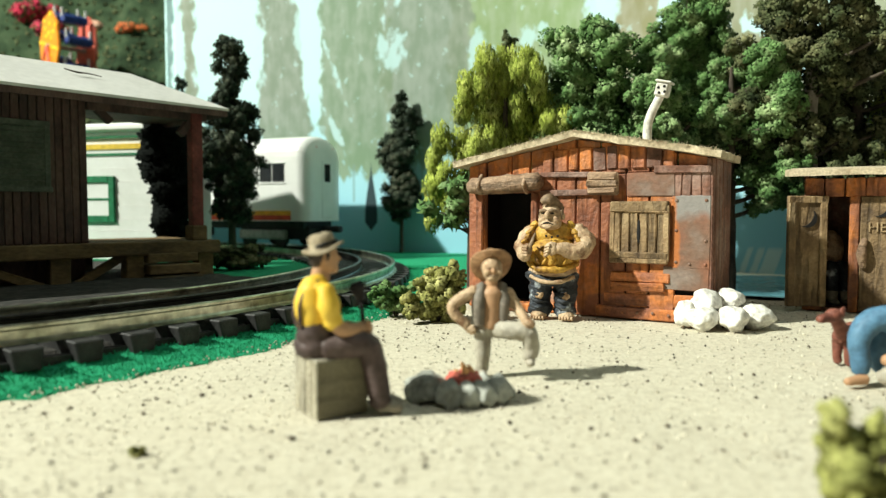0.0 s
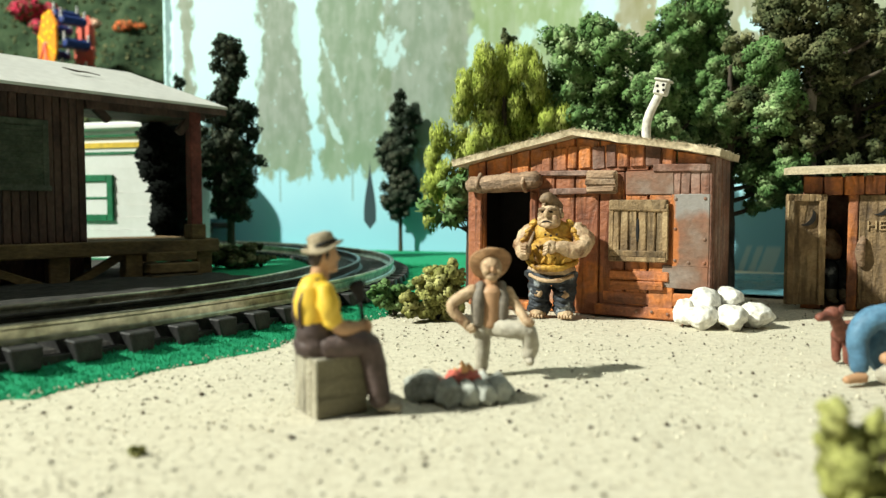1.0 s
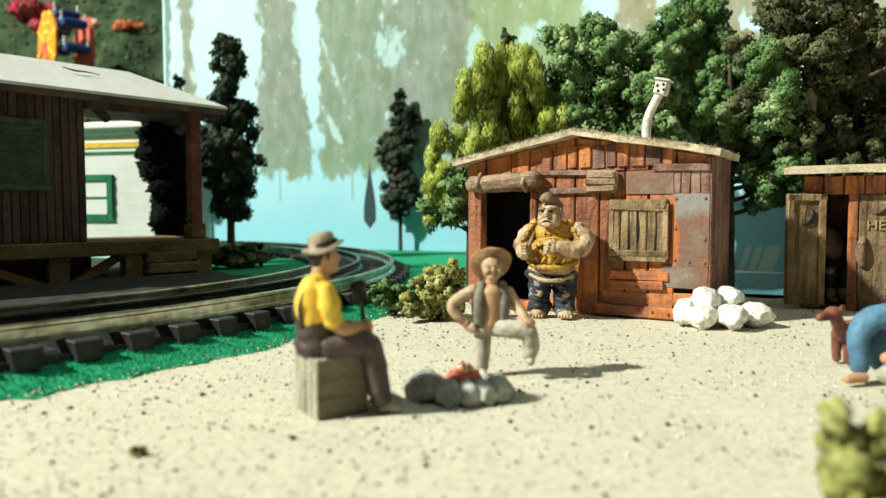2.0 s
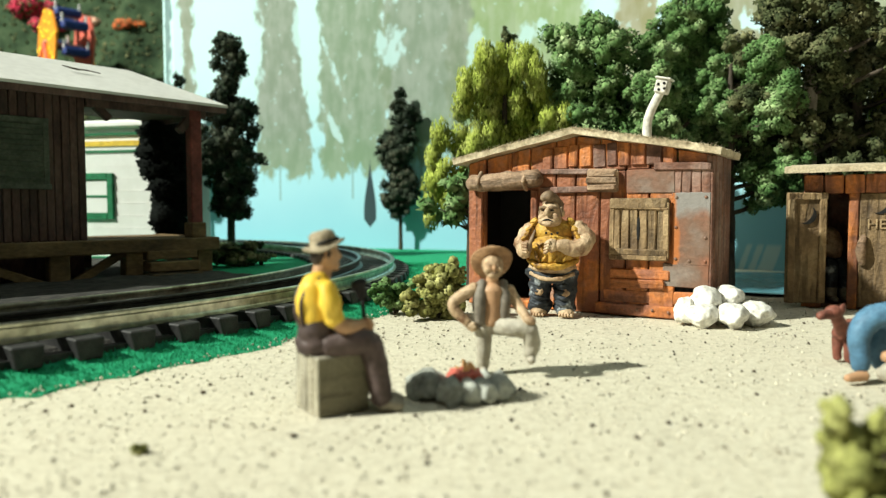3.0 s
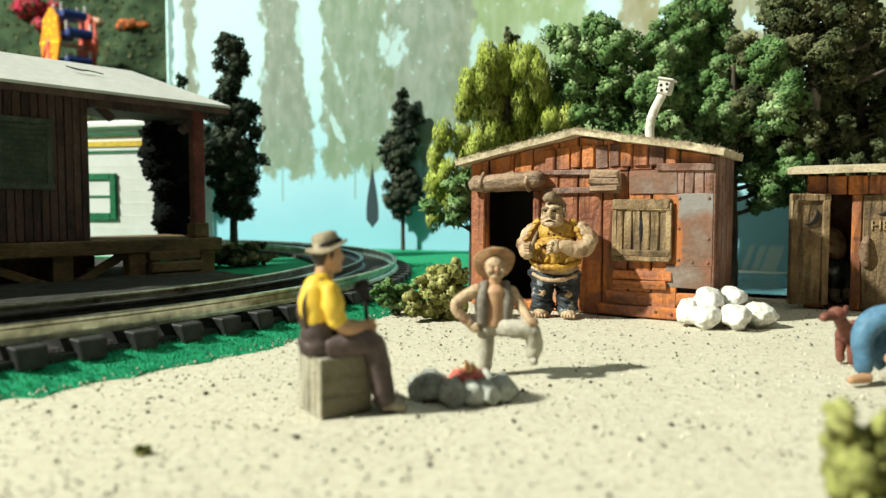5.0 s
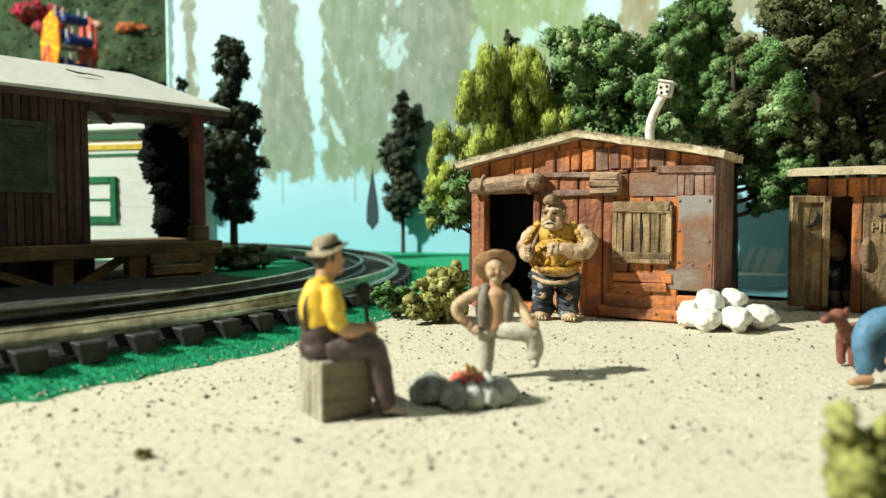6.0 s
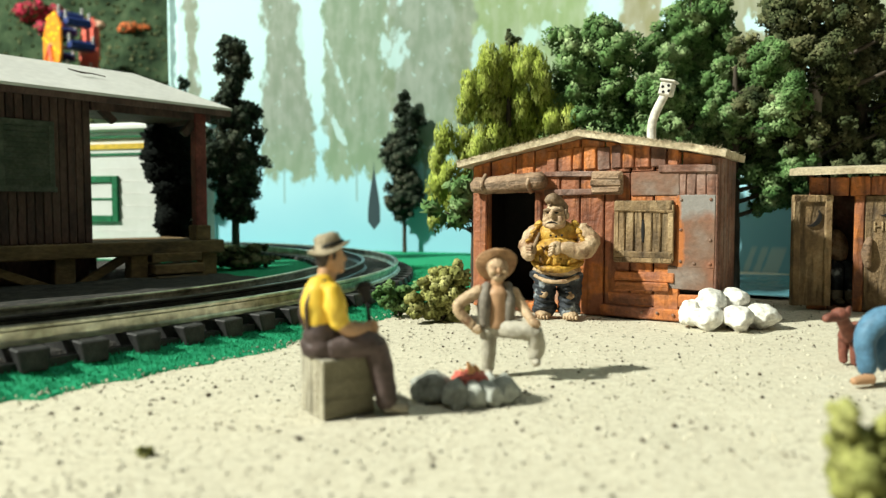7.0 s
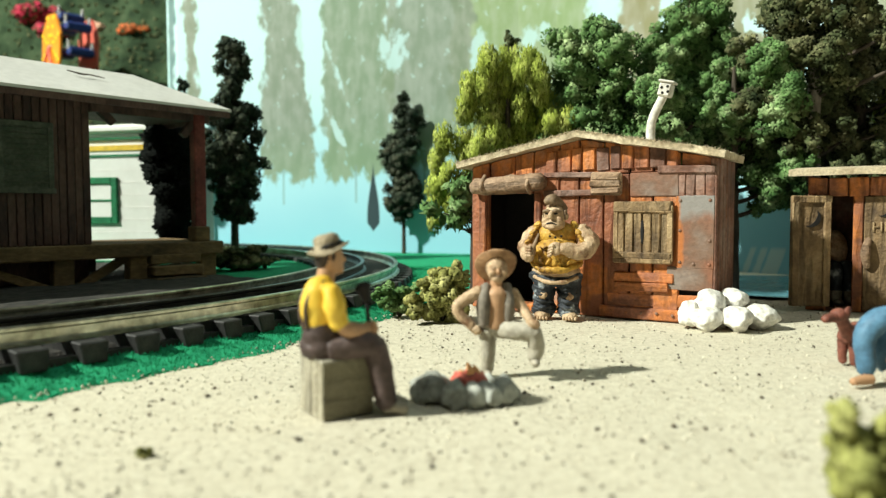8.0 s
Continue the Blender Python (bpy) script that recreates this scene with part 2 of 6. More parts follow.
M["pond_blue"] = mat("pond_blue", [(0.05, 0.16, 0.20), (0.09, 0.24, 0.29), (0.14, 0.31, 0.35)], 40, 0.25, 0.05, 3)
M["pale_bark"] = mat("pale_bark", [(0.12, 0.10, 0.08), (0.26, 0.23, 0.19), (0.36, 0.33, 0.28)], 180, 0.9, 0.6, stretch=(1, 1, 0.3))


def tin_material():
    """Grey sheet metal that turns to brown rust towards its foot, orange along one side."""
    m = M["tin_patch"].copy()
    m.name = "tin_rusted"
    nd, ln = m.node_tree.nodes, m.node_tree.links
    b = nd["Principled BSDF"]
    old = b.inputs["Base Color"].links[0].from_socket
    tc = nd.new("ShaderNodeTexCoord")
    sp = nd.new("ShaderNodeSeparateXYZ")
    ln.new(tc.outputs["Object"], sp.inputs[0])
    nz = nd.new("ShaderNodeTexNoise")
    nz.inputs["Scale"].default_value, nz.inputs["Detail"].default_value = 90, 6
    ln.new(tc.outputs["Object"], nz.inputs[0])
    for axis, lo, hi, amp, c in ((2, 0.0300, 0.0335, 0.012, (0.255, 0.235, 0.22)), (0, 0.0738, 0.0728, 0.008, (0.44, 0.145, 0.04))):
        wob = nd.new("ShaderNodeMath")
        wob.operation, wob.inputs[1].default_value = "MULTIPLY_ADD", amp
        ln.new(nz.outputs[0], wob.inputs[0])
        off = nd.new("ShaderNodeMath")
        off.inputs[1].default_value = -amp / 2
        ln.new(sp.outputs[axis], off.inputs[0])
        ln.new(off.outputs[0], wob.inputs[2])
        r = nd.new("ShaderNodeMapRange")
        r.inputs[1].default_value, r.inputs[2].default_value = lo, hi
        ln.new(wob.outputs[0], r.inputs[0])
        mx = nd.new("ShaderNodeMix")
        mx.data_type = "RGBA"
        ln.new(r.outputs[0], mx.inputs[0])
        ln.new(old, mx.inputs[6])
        mx.inputs[7].default_value = (*c, 1)
        old = mx.outputs[2]
    ln.new(old, b.inputs["Base Color"])
    return m


M["tin_rusted"] = tin_material()



# ---- mesh helpers (centimetres) ----
def part(name, bm, material, parent=None, label="", smooth=False):
    if isinstance(bm, bmesh.types.BMesh):
        bm.transform(Matrix.Scale(U, 4))
        me = bpy.data.meshes.new(name)
        bm.to_mesh(me)
        bm.free()
    else:
        me = bm
    for m in (material if isinstance(material, (list, tuple)) else [material]):
        me.materials.append(m)
    if smooth:
        me.polygons.foreach_set("use_smooth", [True] * len(me.polygons))
    ob = new(name, me)
    if parent is not None:
        ob.parent = parent
    return tagged(ob, label)


def empty(name, x, y, z, rz=0, label="", category="", group="", kind=""):
    ob = new(name)
    ob.empty_display_size = 0.01
    ob.matrix_world = pose(x * U, y * U, z * U, 0, 0, rz)
    return tagged(ob, label, category, group, kind)


def box(bm, c, s, rot=(0, 0, 0), bevel=0.0, mi=0, jitter=0.0, rng=None):
    m = Matrix.Translation(c) @ Euler([radians(a) for a in rot]).to_matrix().to_4x4() @ Matrix.Diagonal((*s, 1))
    r = bmesh.ops.create_cube(bm, size=1, matrix=m)
    vs = r["verts"]
    if jitter:
        for v in vs:
            v.co += Vector([rng.uniform(-jitter, jitter) for _ in range(3)])
    fs = list({f for v in vs for f in v.link_faces})
    for f in fs:
        f.material_index = mi
    if bevel:
        es = list({e for v in vs for e in v.link_edges})
        out = bmesh.ops.bevel(bm, geom=es, offset=bevel, segments=1, affect="EDGES", profile=0.6)
        for f in out["faces"]:
            f.material_index = mi
    return bm


def rod(bm, a, b, r0, r1=None, seg=10, mi=0):
    a, b = Vector(a), Vector(b)
    d = b - a
    m = Matrix.Translation((a + b) / 2) @ d.to_track_quat("Z", "Y").to_matrix().to_4x4()
    r = bmesh.ops.create_cone(bm, segments=seg, radius1=r0, radius2=r0 if r1 is None else r1, depth=d.length, cap_ends=True, matrix=m)
    for f in {f for v in r["verts"] for f in v.link_faces}:
        f.material_index = mi
    return bm


def blob(bm, c, s, rot=(0, 0, 0), sub=3, amp=0.0, freq=1.5, seed=0, mi=0):
    """An ellipsoid with half-axes s, dented by noise."""
    m = Matrix.Translation(c) @ Euler([radians(a) for a in rot]).to_matrix().to_4x4() @ Matrix.Diagonal((*s, 1))
    r = bmesh.ops.create_icosphere(bm, subdivisions=sub, radius=1)
    o = Vector((seed * 7.31, seed * 3.17, seed * 5.77))
    for v in r["verts"]:
        p = v.co.copy()
        if amp:
            v.co *= 1 + amp * noise.noise(p * freq + o) + amp * 0.5 * noise.noise(p * freq * 2.3 + o)
        v.co = m @ v.co
    for f in {f for v in r["verts"] for f in v.link_faces}:
        f.material_index = mi
    return bm


def limb(bm, pts, radii, mi=0, seg=12, amp=0.0, seed=0):
    """A smooth tapered limb along pts."""
    pts = [Vector(p) for p in pts]
    fine, rr = [], []
    for i in range(len(pts) - 1):
        p0, p1, p2, p3 = pts[max(i - 1, 0)], pts[i], pts[i + 1], pts[min(i + 2, len(pts) - 1)]
        for k in range(6):
            t = k / 6
            fine.append(0.5 * (2 * p1 + (p2 - p0) * t + (2 * p0 - 5 * p1 + 4 * p2 - p3) * t * t + (3 * p1 - p0 - 3 * p2 + p3) * t ** 3))
            rr.append(radii[i] * (1 - t) + radii[i + 1] * t)
    fine.append(pts[-1])
    rr.append(radii[-1])
    fine = [fine[0] - (fine[1] - fine[0]).normalized() * rr[0] * 0.5] + fine + [fine[-1] + (fine[-1] - fine[-2]).normalized() * rr[-1] * 0.5]
    rr = [rr[0] * 0.55] + rr + [rr[-1] * 0.55]
    rings = []
    last = None
    for i, p in enumerate(fine):
        d = (fine[min(i + 1, len(fine) - 1)] - fine[max(i - 1, 0)]).normalized()
        q = d.to_track_quat("Z", "Y") if last is None else last[0].rotation_difference(d) @ last[1]
        last = (d, q)
        ring = []
        for k in range(seg):
            a = 2 * math.pi * k / seg
            w = Vector((math.cos(a), math.sin(a), 0))
            n = 1 + (amp * noise.noise((p + w * rr[i]) * 6 + Vector((seed, 0, 0))) if amp else 0)
            ring.append(bm.verts.new(p + q @ (w * rr[i] * n)))
        rings.append(ring)
    fs = [bm.faces.new(rings[0][::-1]), bm.faces.new(rings[-1])]
    for a, b in zip(rings, rings[1:]):
        for k in range(seg):
            fs.append(bm.faces.new((a[k], a[(k + 1) % seg], b[(k + 1) % seg], b[k])))
    for f in fs:
        f.material_index = mi
    return bm


def ico():
    bm = bmesh.new()
    bmesh.ops.create_icosphere(bm, subdivisions=1, radius=1)
    v = np.array([x.co[:] for x in bm.verts])
    f = np.array([[y.index for y in x.verts] for x in bm.faces])
    bm.free()
    return v, f


ICO_V, ICO_F = ico()
OCT_V = np.array([(1, 0, 0), (-1, 0, 0), (0, 1, 0), (0, -1, 0), (0, 0, 1), (0, 0, -1)], float)
OCT_F = np.array([(0, 2, 4), (2, 1, 4), (1, 3, 4), (3, 0, 4), (2, 0, 5), (1, 2, 5), (3, 1, 5), (0, 3, 5)])


def scatter(name, at, size, rng, base="oct", stretch=(1, 1, 1), upright=False, rough=0.35, out=None):
    """One mesh of many small lumps at the given places (cm)."""
    bv, bf = (ICO_V, ICO_F) if base == "ico" else (OCT_V, OCT_F)
    n, k = len(at), len(bv)
    size = np.broadcast_to(np.asarray(size, float), (n,))
    v = bv[None] * (1 + rng.uniform(-rough, rough, (n, k, 1))) * np.asarray(stretch)[None, None]
    if upright:
        a = rng.uniform(0, 2 * np.pi, n)
        c, s = np.cos(a), np.sin(a)
        x, y = v[..., 0] * c[:, None] - v[..., 1] * s[:, None], v[..., 0] * s[:, None] + v[..., 1] * c[:, None]
        tilt = rng.normal(0, 0.25, (n, 2))
        v = np.stack([x + v[..., 2] * tilt[:, :1], y + v[..., 2] * tilt[:, 1:], v[..., 2]], -1)
    else:
        q = rng.normal(size=(n, 4))
        q /= np.linalg.norm(q, axis=1, keepdims=True)
        w, x, y, z = q.T
        r = np.stack([np.stack([1 - 2 * (y * y + z * z), 2 * (x * y - z * w), 2 * (x * z + y * w)], -1),
                      np.stack([2 * (x * y + z * w), 1 - 2 * (x * x + z * z), 2 * (y * z - x * w)], -1),
                      np.stack([2 * (x * z - y * w), 2 * (y * z + x * w), 1 - 2 * (x * x + y * y)], -1)], 1)
        v = np.einsum("nij,nkj->nki", r, v)
    v = (v * size[:, None, None] + np.asarray(at)[:, None]) * U
    f = (bf[None] + (np.arange(n) * k)[:, None, None]).reshape(-1, 3)
    me = bpy.data.meshes.new(name)
    me.from_pydata(v.reshape(-1, 3).tolist(), [], f.tolist())
    if out is not None:      # leaves take most of their shading from the clump they sit on
        c = v - v.mean(1, keepdims=True)
        c /= np.linalg.norm(c, axis=2, keepdims=True) + 1e-9
        nm = 0.4 * c + out[:, None]
        nm /= np.linalg.norm(nm, axis=2, keepdims=True) + 1e-9
        me.polygons.foreach_set("use_smooth", [True] * len(me.polygons))
        me.normals_split_custom_set_from_vertices(nm.reshape(-1, 3).tolist())
    return me

# ---- setting: ground, turf, painted wall, room ----
LOOP = Vector((-28.7, 31.1, 0))      # centre of the railway loop
R_OUT, GAUGE = 26.35, 3.2


def grid_mesh(name, x0, x1, y0, y1, nx, ny, z):
    xs, ys = np.linspace(x0, x1, nx), np.linspace(y0, y1, ny)
    v = [(x * U, y * U, z(x, y) * U) for y in ys for x in xs]
    f = [(j * nx + i, j * nx + i + 1, (j + 1) * nx + i + 1, (j + 1) * nx + i) for j in range(ny - 1) for i in range(nx - 1)]
    me = bpy.data.meshes.new(name)
    me.from_pydata(v, [], f)
    return me


def sand_z(x, y):
    p = Vector((x, y, 0))
    return 0.05 * noise.noise(p * 0.35) + 0.02 * noise.noise(p * 1.3) - 0.03


def build_ground():
    me = grid_mesh("ground", -140, 140, -90, 150, 30, 30, lambda x, y: -0.25)
    tagged(part("ground", me, M["sand"]), "sandy layout board under the whole scene", "ground", kind="structure")
    me = grid_mesh("sand_yard", -14, 40, 4, 60, 240, 240, sand_z)
    yard = part("sand_yard", me, M["sand"], smooth=True)
    tagged(yard, "pale dry sand yard with scattered grit", "ground", kind="structure")
    rng = np.random.default_rng(3)
    at = []
    while len(at) < 9000:
        x, y = rng.uniform(-9, 16), 7 + 22 * rng.random() ** 1.4
        if abs(x) < y * 0.75:
            at.append((x, y, sand_z(x, y) + 0.008))
    at = np.array(at)
    s = 0.012 + 0.03 * rng.random(len(at)) ** 4
    tagged(part("grit", scatter("grit", at, s, rng, "ico"), M["pebble"]), "fine pale grit strewn over the sand", "grit", kind="stuff")
    sel = at[rng.random(len(at)) < 0.028] + (0.03, 0.02, 0.004)
    s = 0.018 + 0.035 * rng.random(len(sel)) ** 2
    tagged(part("dark_grit", scatter("dark_grit", sel, s, rng, "ico"), M["dark_grit"]), "dark crumbs strewn over the sand", "grit", kind="stuff")


def turf_z(x, y):
    d = math.hypot(x - LOOP.x, y - LOOP.y)
    edge = 28.3 + 0.5 * noise.noise(Vector((x, y, 3)) * 0.5) + 0.25 * noise.noise(Vector((x, y, 9)) * 2)
    edge += 40 * min(1, max(0, (y - 27) / 5))
    k = min(1, max(0, (edge - d) / 1.4))
    far = min(1, max(0, (y - 24) / 12))
    return -0.25 + (0.22 + 0.28 * k) * (1 if edge > d else 0) + far * 0.2 * (1 if d < 60 else 0) * (1 if x < 3 else 0)


def build_turf():
    me = grid_mesh("turf", -60, 4, 8, 64, 257, 225, lambda x, y: turf_z(x, y))
    tagged(part("turf", me, M["turf"]), "bright green flocked turf round the railway", "turf", kind="structure")
    rng = np.random.default_rng(5)
    at = []
    while len(at) < 16000:
        a, r = rng.uniform(-1.1, 0.25), rng.uniform(26.6, 28.75)
        x, y = LOOP.x + r * math.cos(a), LOOP.y + r * math.sin(a)
        z = turf_z(x, y)
        if z > -0.05:
            at.append((x, y, z + 0.02))
    me = scatter("turf_fibres", np.array(at), rng.uniform(0.03, 0.055, len(at)), rng, "oct", (0.25, 0.25, 1.0), True)
    tagged(part("turf_fibres", me, M["turf_fibre"]), "short green grass fibres along the track", "grass", kind="stuff")
    at = []
    while len(at) < 380:
        a, r = rng.uniform(-1.05, 0.1), 28.25 + rng.normal(0, 0.12)
        x, y = LOOP.x + r * math.cos(a), LOOP.y + r * math.sin(a)
        at.append((x, y, max(turf_z(x, y), 0) + 0.03))
    me = scatter("edge_grit", np.array(at), rng.uniform(0.01, 0.034, len(at)), rng, "ico")
    tagged(part("edge_grit", me, M["pebble"]), "pale grit along the turf edge", "grit", kind="stuff")


def mural_material():
    """Sky, water and hanging painted trees; u to the viewer's left, v up, in centimetres through the UV map."""
    m = bpy.data.materials.new("mural_paint")
    m.use_nodes = True
    nt = m.node_tree
    nd, ln = nt.nodes, nt.links
    b = nd["Principled BSDF"]
    b.inputs["Roughness"].default_value = 0.7
    b.inputs["Specular IOR Level"].default_value = 0.2
    uv = nd.new("ShaderNodeUVMap")
    sc = nd.new("ShaderNodeVectorMath")
    sc.operation = "SCALE"
    sc.inputs["Scale"].default_value = 100.0
    ln.new(uv.outputs[0], sc.inputs[0])
    sep = nd.new("ShaderNodeSeparateXYZ")
    ln.new(sc.outputs[0], sep.inputs[0])
    u, v = sep.outputs[0], sep.outputs[1]

    def mth(op, a, b_=None, c=None, clamp=False):
        n = nd.new("ShaderNodeMath")
        n.operation, n.use_clamp = op, clamp
        for i, x in enumerate((a, b_, c)):
            if x is None:
                continue
            if isinstance(x, (int, float)):
                n.inputs[i].default_value = x
            else:
                ln.new(x, n.inputs[i])
        return n.outputs[0]

    def nz(scale, detail, stretch, off):
        mp = nd.new("ShaderNodeMapping")
        mp.inputs["Scale"].default_value = stretch
        mp.inputs["Location"].default_value = (off, off * 0.7, 0)
        ln.new(sc.outputs[0], mp.inputs[0])
        n = nd.new("ShaderNodeTexNoise")
        n.inputs["Scale"].default_value, n.inputs["Detail"].default_value = scale, detail
        ln.new(mp.outputs[0], n.inputs[0])
        return mth("SUBTRACT", n.outputs[0], 0.5)

    def mixc(fac, a, b_):
        n = nd.new("ShaderNodeMix")
        n.data_type = "RGBA"
        ln.new(fac, n.inputs[0])
        for i, x in ((6, a), (7, b_)):
            if isinstance(x, tuple):
                n.inputs[i].default_value = (*x, 1)
            else:
                ln.new(x, n.inputs[i])
        return n.outputs[2]

    def step(x, lo, hi):
        n = nd.new("ShaderNodeMapRange")
        n.interpolation_type = "SMOOTHSTEP"
        n.inputs[1].default_value, n.inputs[2].default_value = lo, hi
        ln.new(x, n.inputs[0])
        return n.outputs[0]

    edge = nz(1.3, 9, (1, 0.55, 1), 0)
    big = nz(0.28, 2, (1, 1, 1), 31)
    wash = nz(0.12, 3, (1, 1, 1), 11)
    streak = nz(0.8, 4, (1.6, 0.3, 1), 53)
    water = mixc(step(mth("ADD", v, mth("MULTIPLY", wash, 4.0)), 1.0, 6.5), (0.27, 0.56, 0.68), (0.36, 0.64, 0.73))
    col = mixc(step(v, 6.0, 14.0), water, (0.49, 0.70, 0.725))
    speck = step(nz(1.6, 5, (1, 0.8, 1), 77), 0.12, 0.2)

    # each painted tree: middle and half width at 13 cm up with their slopes, lower end, colour, hole size
    trees = [(-2.5, 0.0, 4.9, 0.0, 8.0, (0.40, 0.56, 0.22), 0.35), (-10.8, -0.1, 1.5, 0.0, 8.0, (0.42, 0.38, 0.16), 0.3),
             (-18.0, 0.0, 3.2, 0.0, 5.0, (0.40, 0.40, 0.20), 0.9), (-26.0, 0.0, 4.0, 0.0, 4.0, (0.42, 0.46, 0.25), 0.6),
             (4.2, 0.0, 3.4, 0.02, 6.8, (0.31, 0.40, 0.28), 0.35), (9.9, 0.03, 2.95, -0.03, 6.1, (0.29, 0.41, 0.25), 0.45),
             (16.45, 0.05, 2.1, -0.07, 6.0, (0.30, 0.37, 0.26), 0.0), (25.5, 0.04, 0.62, 0.0, 4.0, (0.33, 0.37, 0.25), 0.0),
             (37.0, 0.0, 4.0, 0.0, 4.0, (0.3, 0.4, 0.3), 0.4), (28.4, 0.0, .75, 0.0, -6.0, (0.16, 0.30, 0.30), 0.0)]
    trees = [(a, sa, w, sw, l, tuple(.62 * x + .012 for x in c), h) for a, sa, w, sw, l, c, h in trees]
    sky = (0.49, 0.70, 0.725)
    for cu, sa, hw, sw, low, c, hole in trees:
        mid = mth("MULTIPLY_ADD", mth("SUBTRACT", v, 13.0), sa, cu)
        half = mth("MULTIPLY_ADD", mth("SUBTRACT", v, 13.0), sw, hw)
        d = mth("ABSOLUTE", mth("SUBTRACT", u, mid))
        d = mth("ADD", d, mth("MULTIPLY", edge, 2.2))
        d = mth("ADD", d, mth("MULTIPLY", big, 1.5))
        side = step(mth("SUBTRACT", half, d), -0.2, 0.25)
        foot = step(mth("ADD", mth("SUBTRACT", v, float(low)), mth("MULTIPLY", edge, 4.5)), -0.3, 0.6)
        fac = mth("MULTIPLY", mth("MULTIPLY", side, foot), mth("SUBTRACT", 1.0, mth("MULTIPLY", speck, 0.45)))
        if hole:
            h = step(mth("ADD", nz(0.38, 4, (1, 0.8, 1), cu * 3.3 + 5), mth("MULTIPLY", edge, 0.25)), 0.26 - 0.2 * hole, 0.31 - 0.2 * hole)
            fac = mth("MULTIPLY", fac, mth("SUBTRACT", 1.0, h))
        dab = step(mth("ADD", edge, mth("MULTIPLY", streak, 0.9)), -0.22, 0.24)
        tint = mixc(dab, tuple(0.88 * x for x in c), tuple(0.72 * x + 0.115 for x in c))
        # greener towards the hanging ends
        tint = mixc(mth("MULTIPLY", step(mth("SUBTRACT", low + 6.0, v), 0.0, 7.0), 0.45), tint, (0.20, 0.31, 0.15))
        col = mixc(mth("MULTIPLY", fac, 0.94), col, tint)
        stem = step(mth("SUBTRACT", 0.09, mth("ABSOLUTE", mth("SUBTRACT", u, cu + 0.2))), -0.03, 0.03)
        span = mth("MULTIPLY", step(mth("SUBTRACT", float(low) + 1.0, v), 0.0, 0.1), step(mth("SUBTRACT", v, float(low) - 2.0), 0.0, 0.2))
        col = mixc(mth("MULTIPLY", mth("MULTIPLY", stem, span), 0.6), col, (0.2, 0.3, 0.28))
    # sky that shows between the painted leaves: u, v, half sizes, slant
    for pu, pv, ru, rv, slant in ((6.95, 15.4, 1.15, 1.3, 0.0), (11.7, 14.0, 0.28, 2.1, -0.38), (11.75, 9.8, 0.32, 1.3, -0.5), (6.6, 19.6, .8, 1.1, 0.2),
                                  (0.3, 14.4, 0.6, 1.6, 0.1), (-3.7, 15.4, 1.2, 0.8, 0.0), (-9.0, 16.5, 0.75, 2.6, 0.2), (14.6, 17.3, .8, 1.6, 0.1)):
        a = mth("SUBTRACT", u, mth("MULTIPLY_ADD", mth("SUBTRACT", v, pv), -slant, pu))
        a = mth("DIVIDE", a, ru)
        e = mth("DIVIDE", mth("SUBTRACT", v, pv), rv)
        q = mth("ADD", mth("MULTIPLY", a, a), mth("MULTIPLY", e, e))
        q = mth("ADD", q, mth("ADD", mth("MULTIPLY", edge, 6.5), mth("MULTIPLY", big, 3.0)))
        col = mixc(mth("MULTIPLY", step(mth("SUBTRACT", 1.0, q), -0.3, 0.7), 0.75), col, sky)
    # pale reeds painted at the waterline
    for pu, w in ((-17.95, 0.16), (-18.55, 0.2), (-19.3, 0.42)):
        a = mth("ABSOLUTE", mth("SUBTRACT", u, mth("MULTIPLY_ADD", v, -0.35, pu + 0.2)))
        q = mth("MULTIPLY", step(mth("SUBTRACT", w, mth("ADD", a, mth("MULTIPLY", edge, 0.3))), -0.05, 0.08), step(mth("SUBTRACT", 1.55, v), 0.0, 0.3))
        col = mixc(mth("MULTIPLY", q, 0.8), col, (0.62, 0.74, 0.74))
    # a cast shadow painted in as a dark teardrop, wide at its foot
    wid = mth("MULTIPLY", step(mth("SUBTRACT", 7.4, v), 0.0, 4.2), 0.52)
    d = mth("SUBTRACT", wid, mth("ABSOLUTE", mth("SUBTRACT", u, 8.63)))
    fac = mth("MULTIPLY", step(d, -0.05, 0.05), step(mth("ADD", v, mth("MULTIPLY", mth("ABSOLUTE", mth("SUBTRACT", u, 8.63)), -1.2)), 1.95, 2.1))
    fac = mth("MULTIPLY", fac, step(mth("SUBTRACT", 7.2, v), 0.0, 0.1))
    col = mixc(fac, col, (0.03, 0.055, 0.065))
    ln.new(col, b.inputs["Base Color"])
    return m


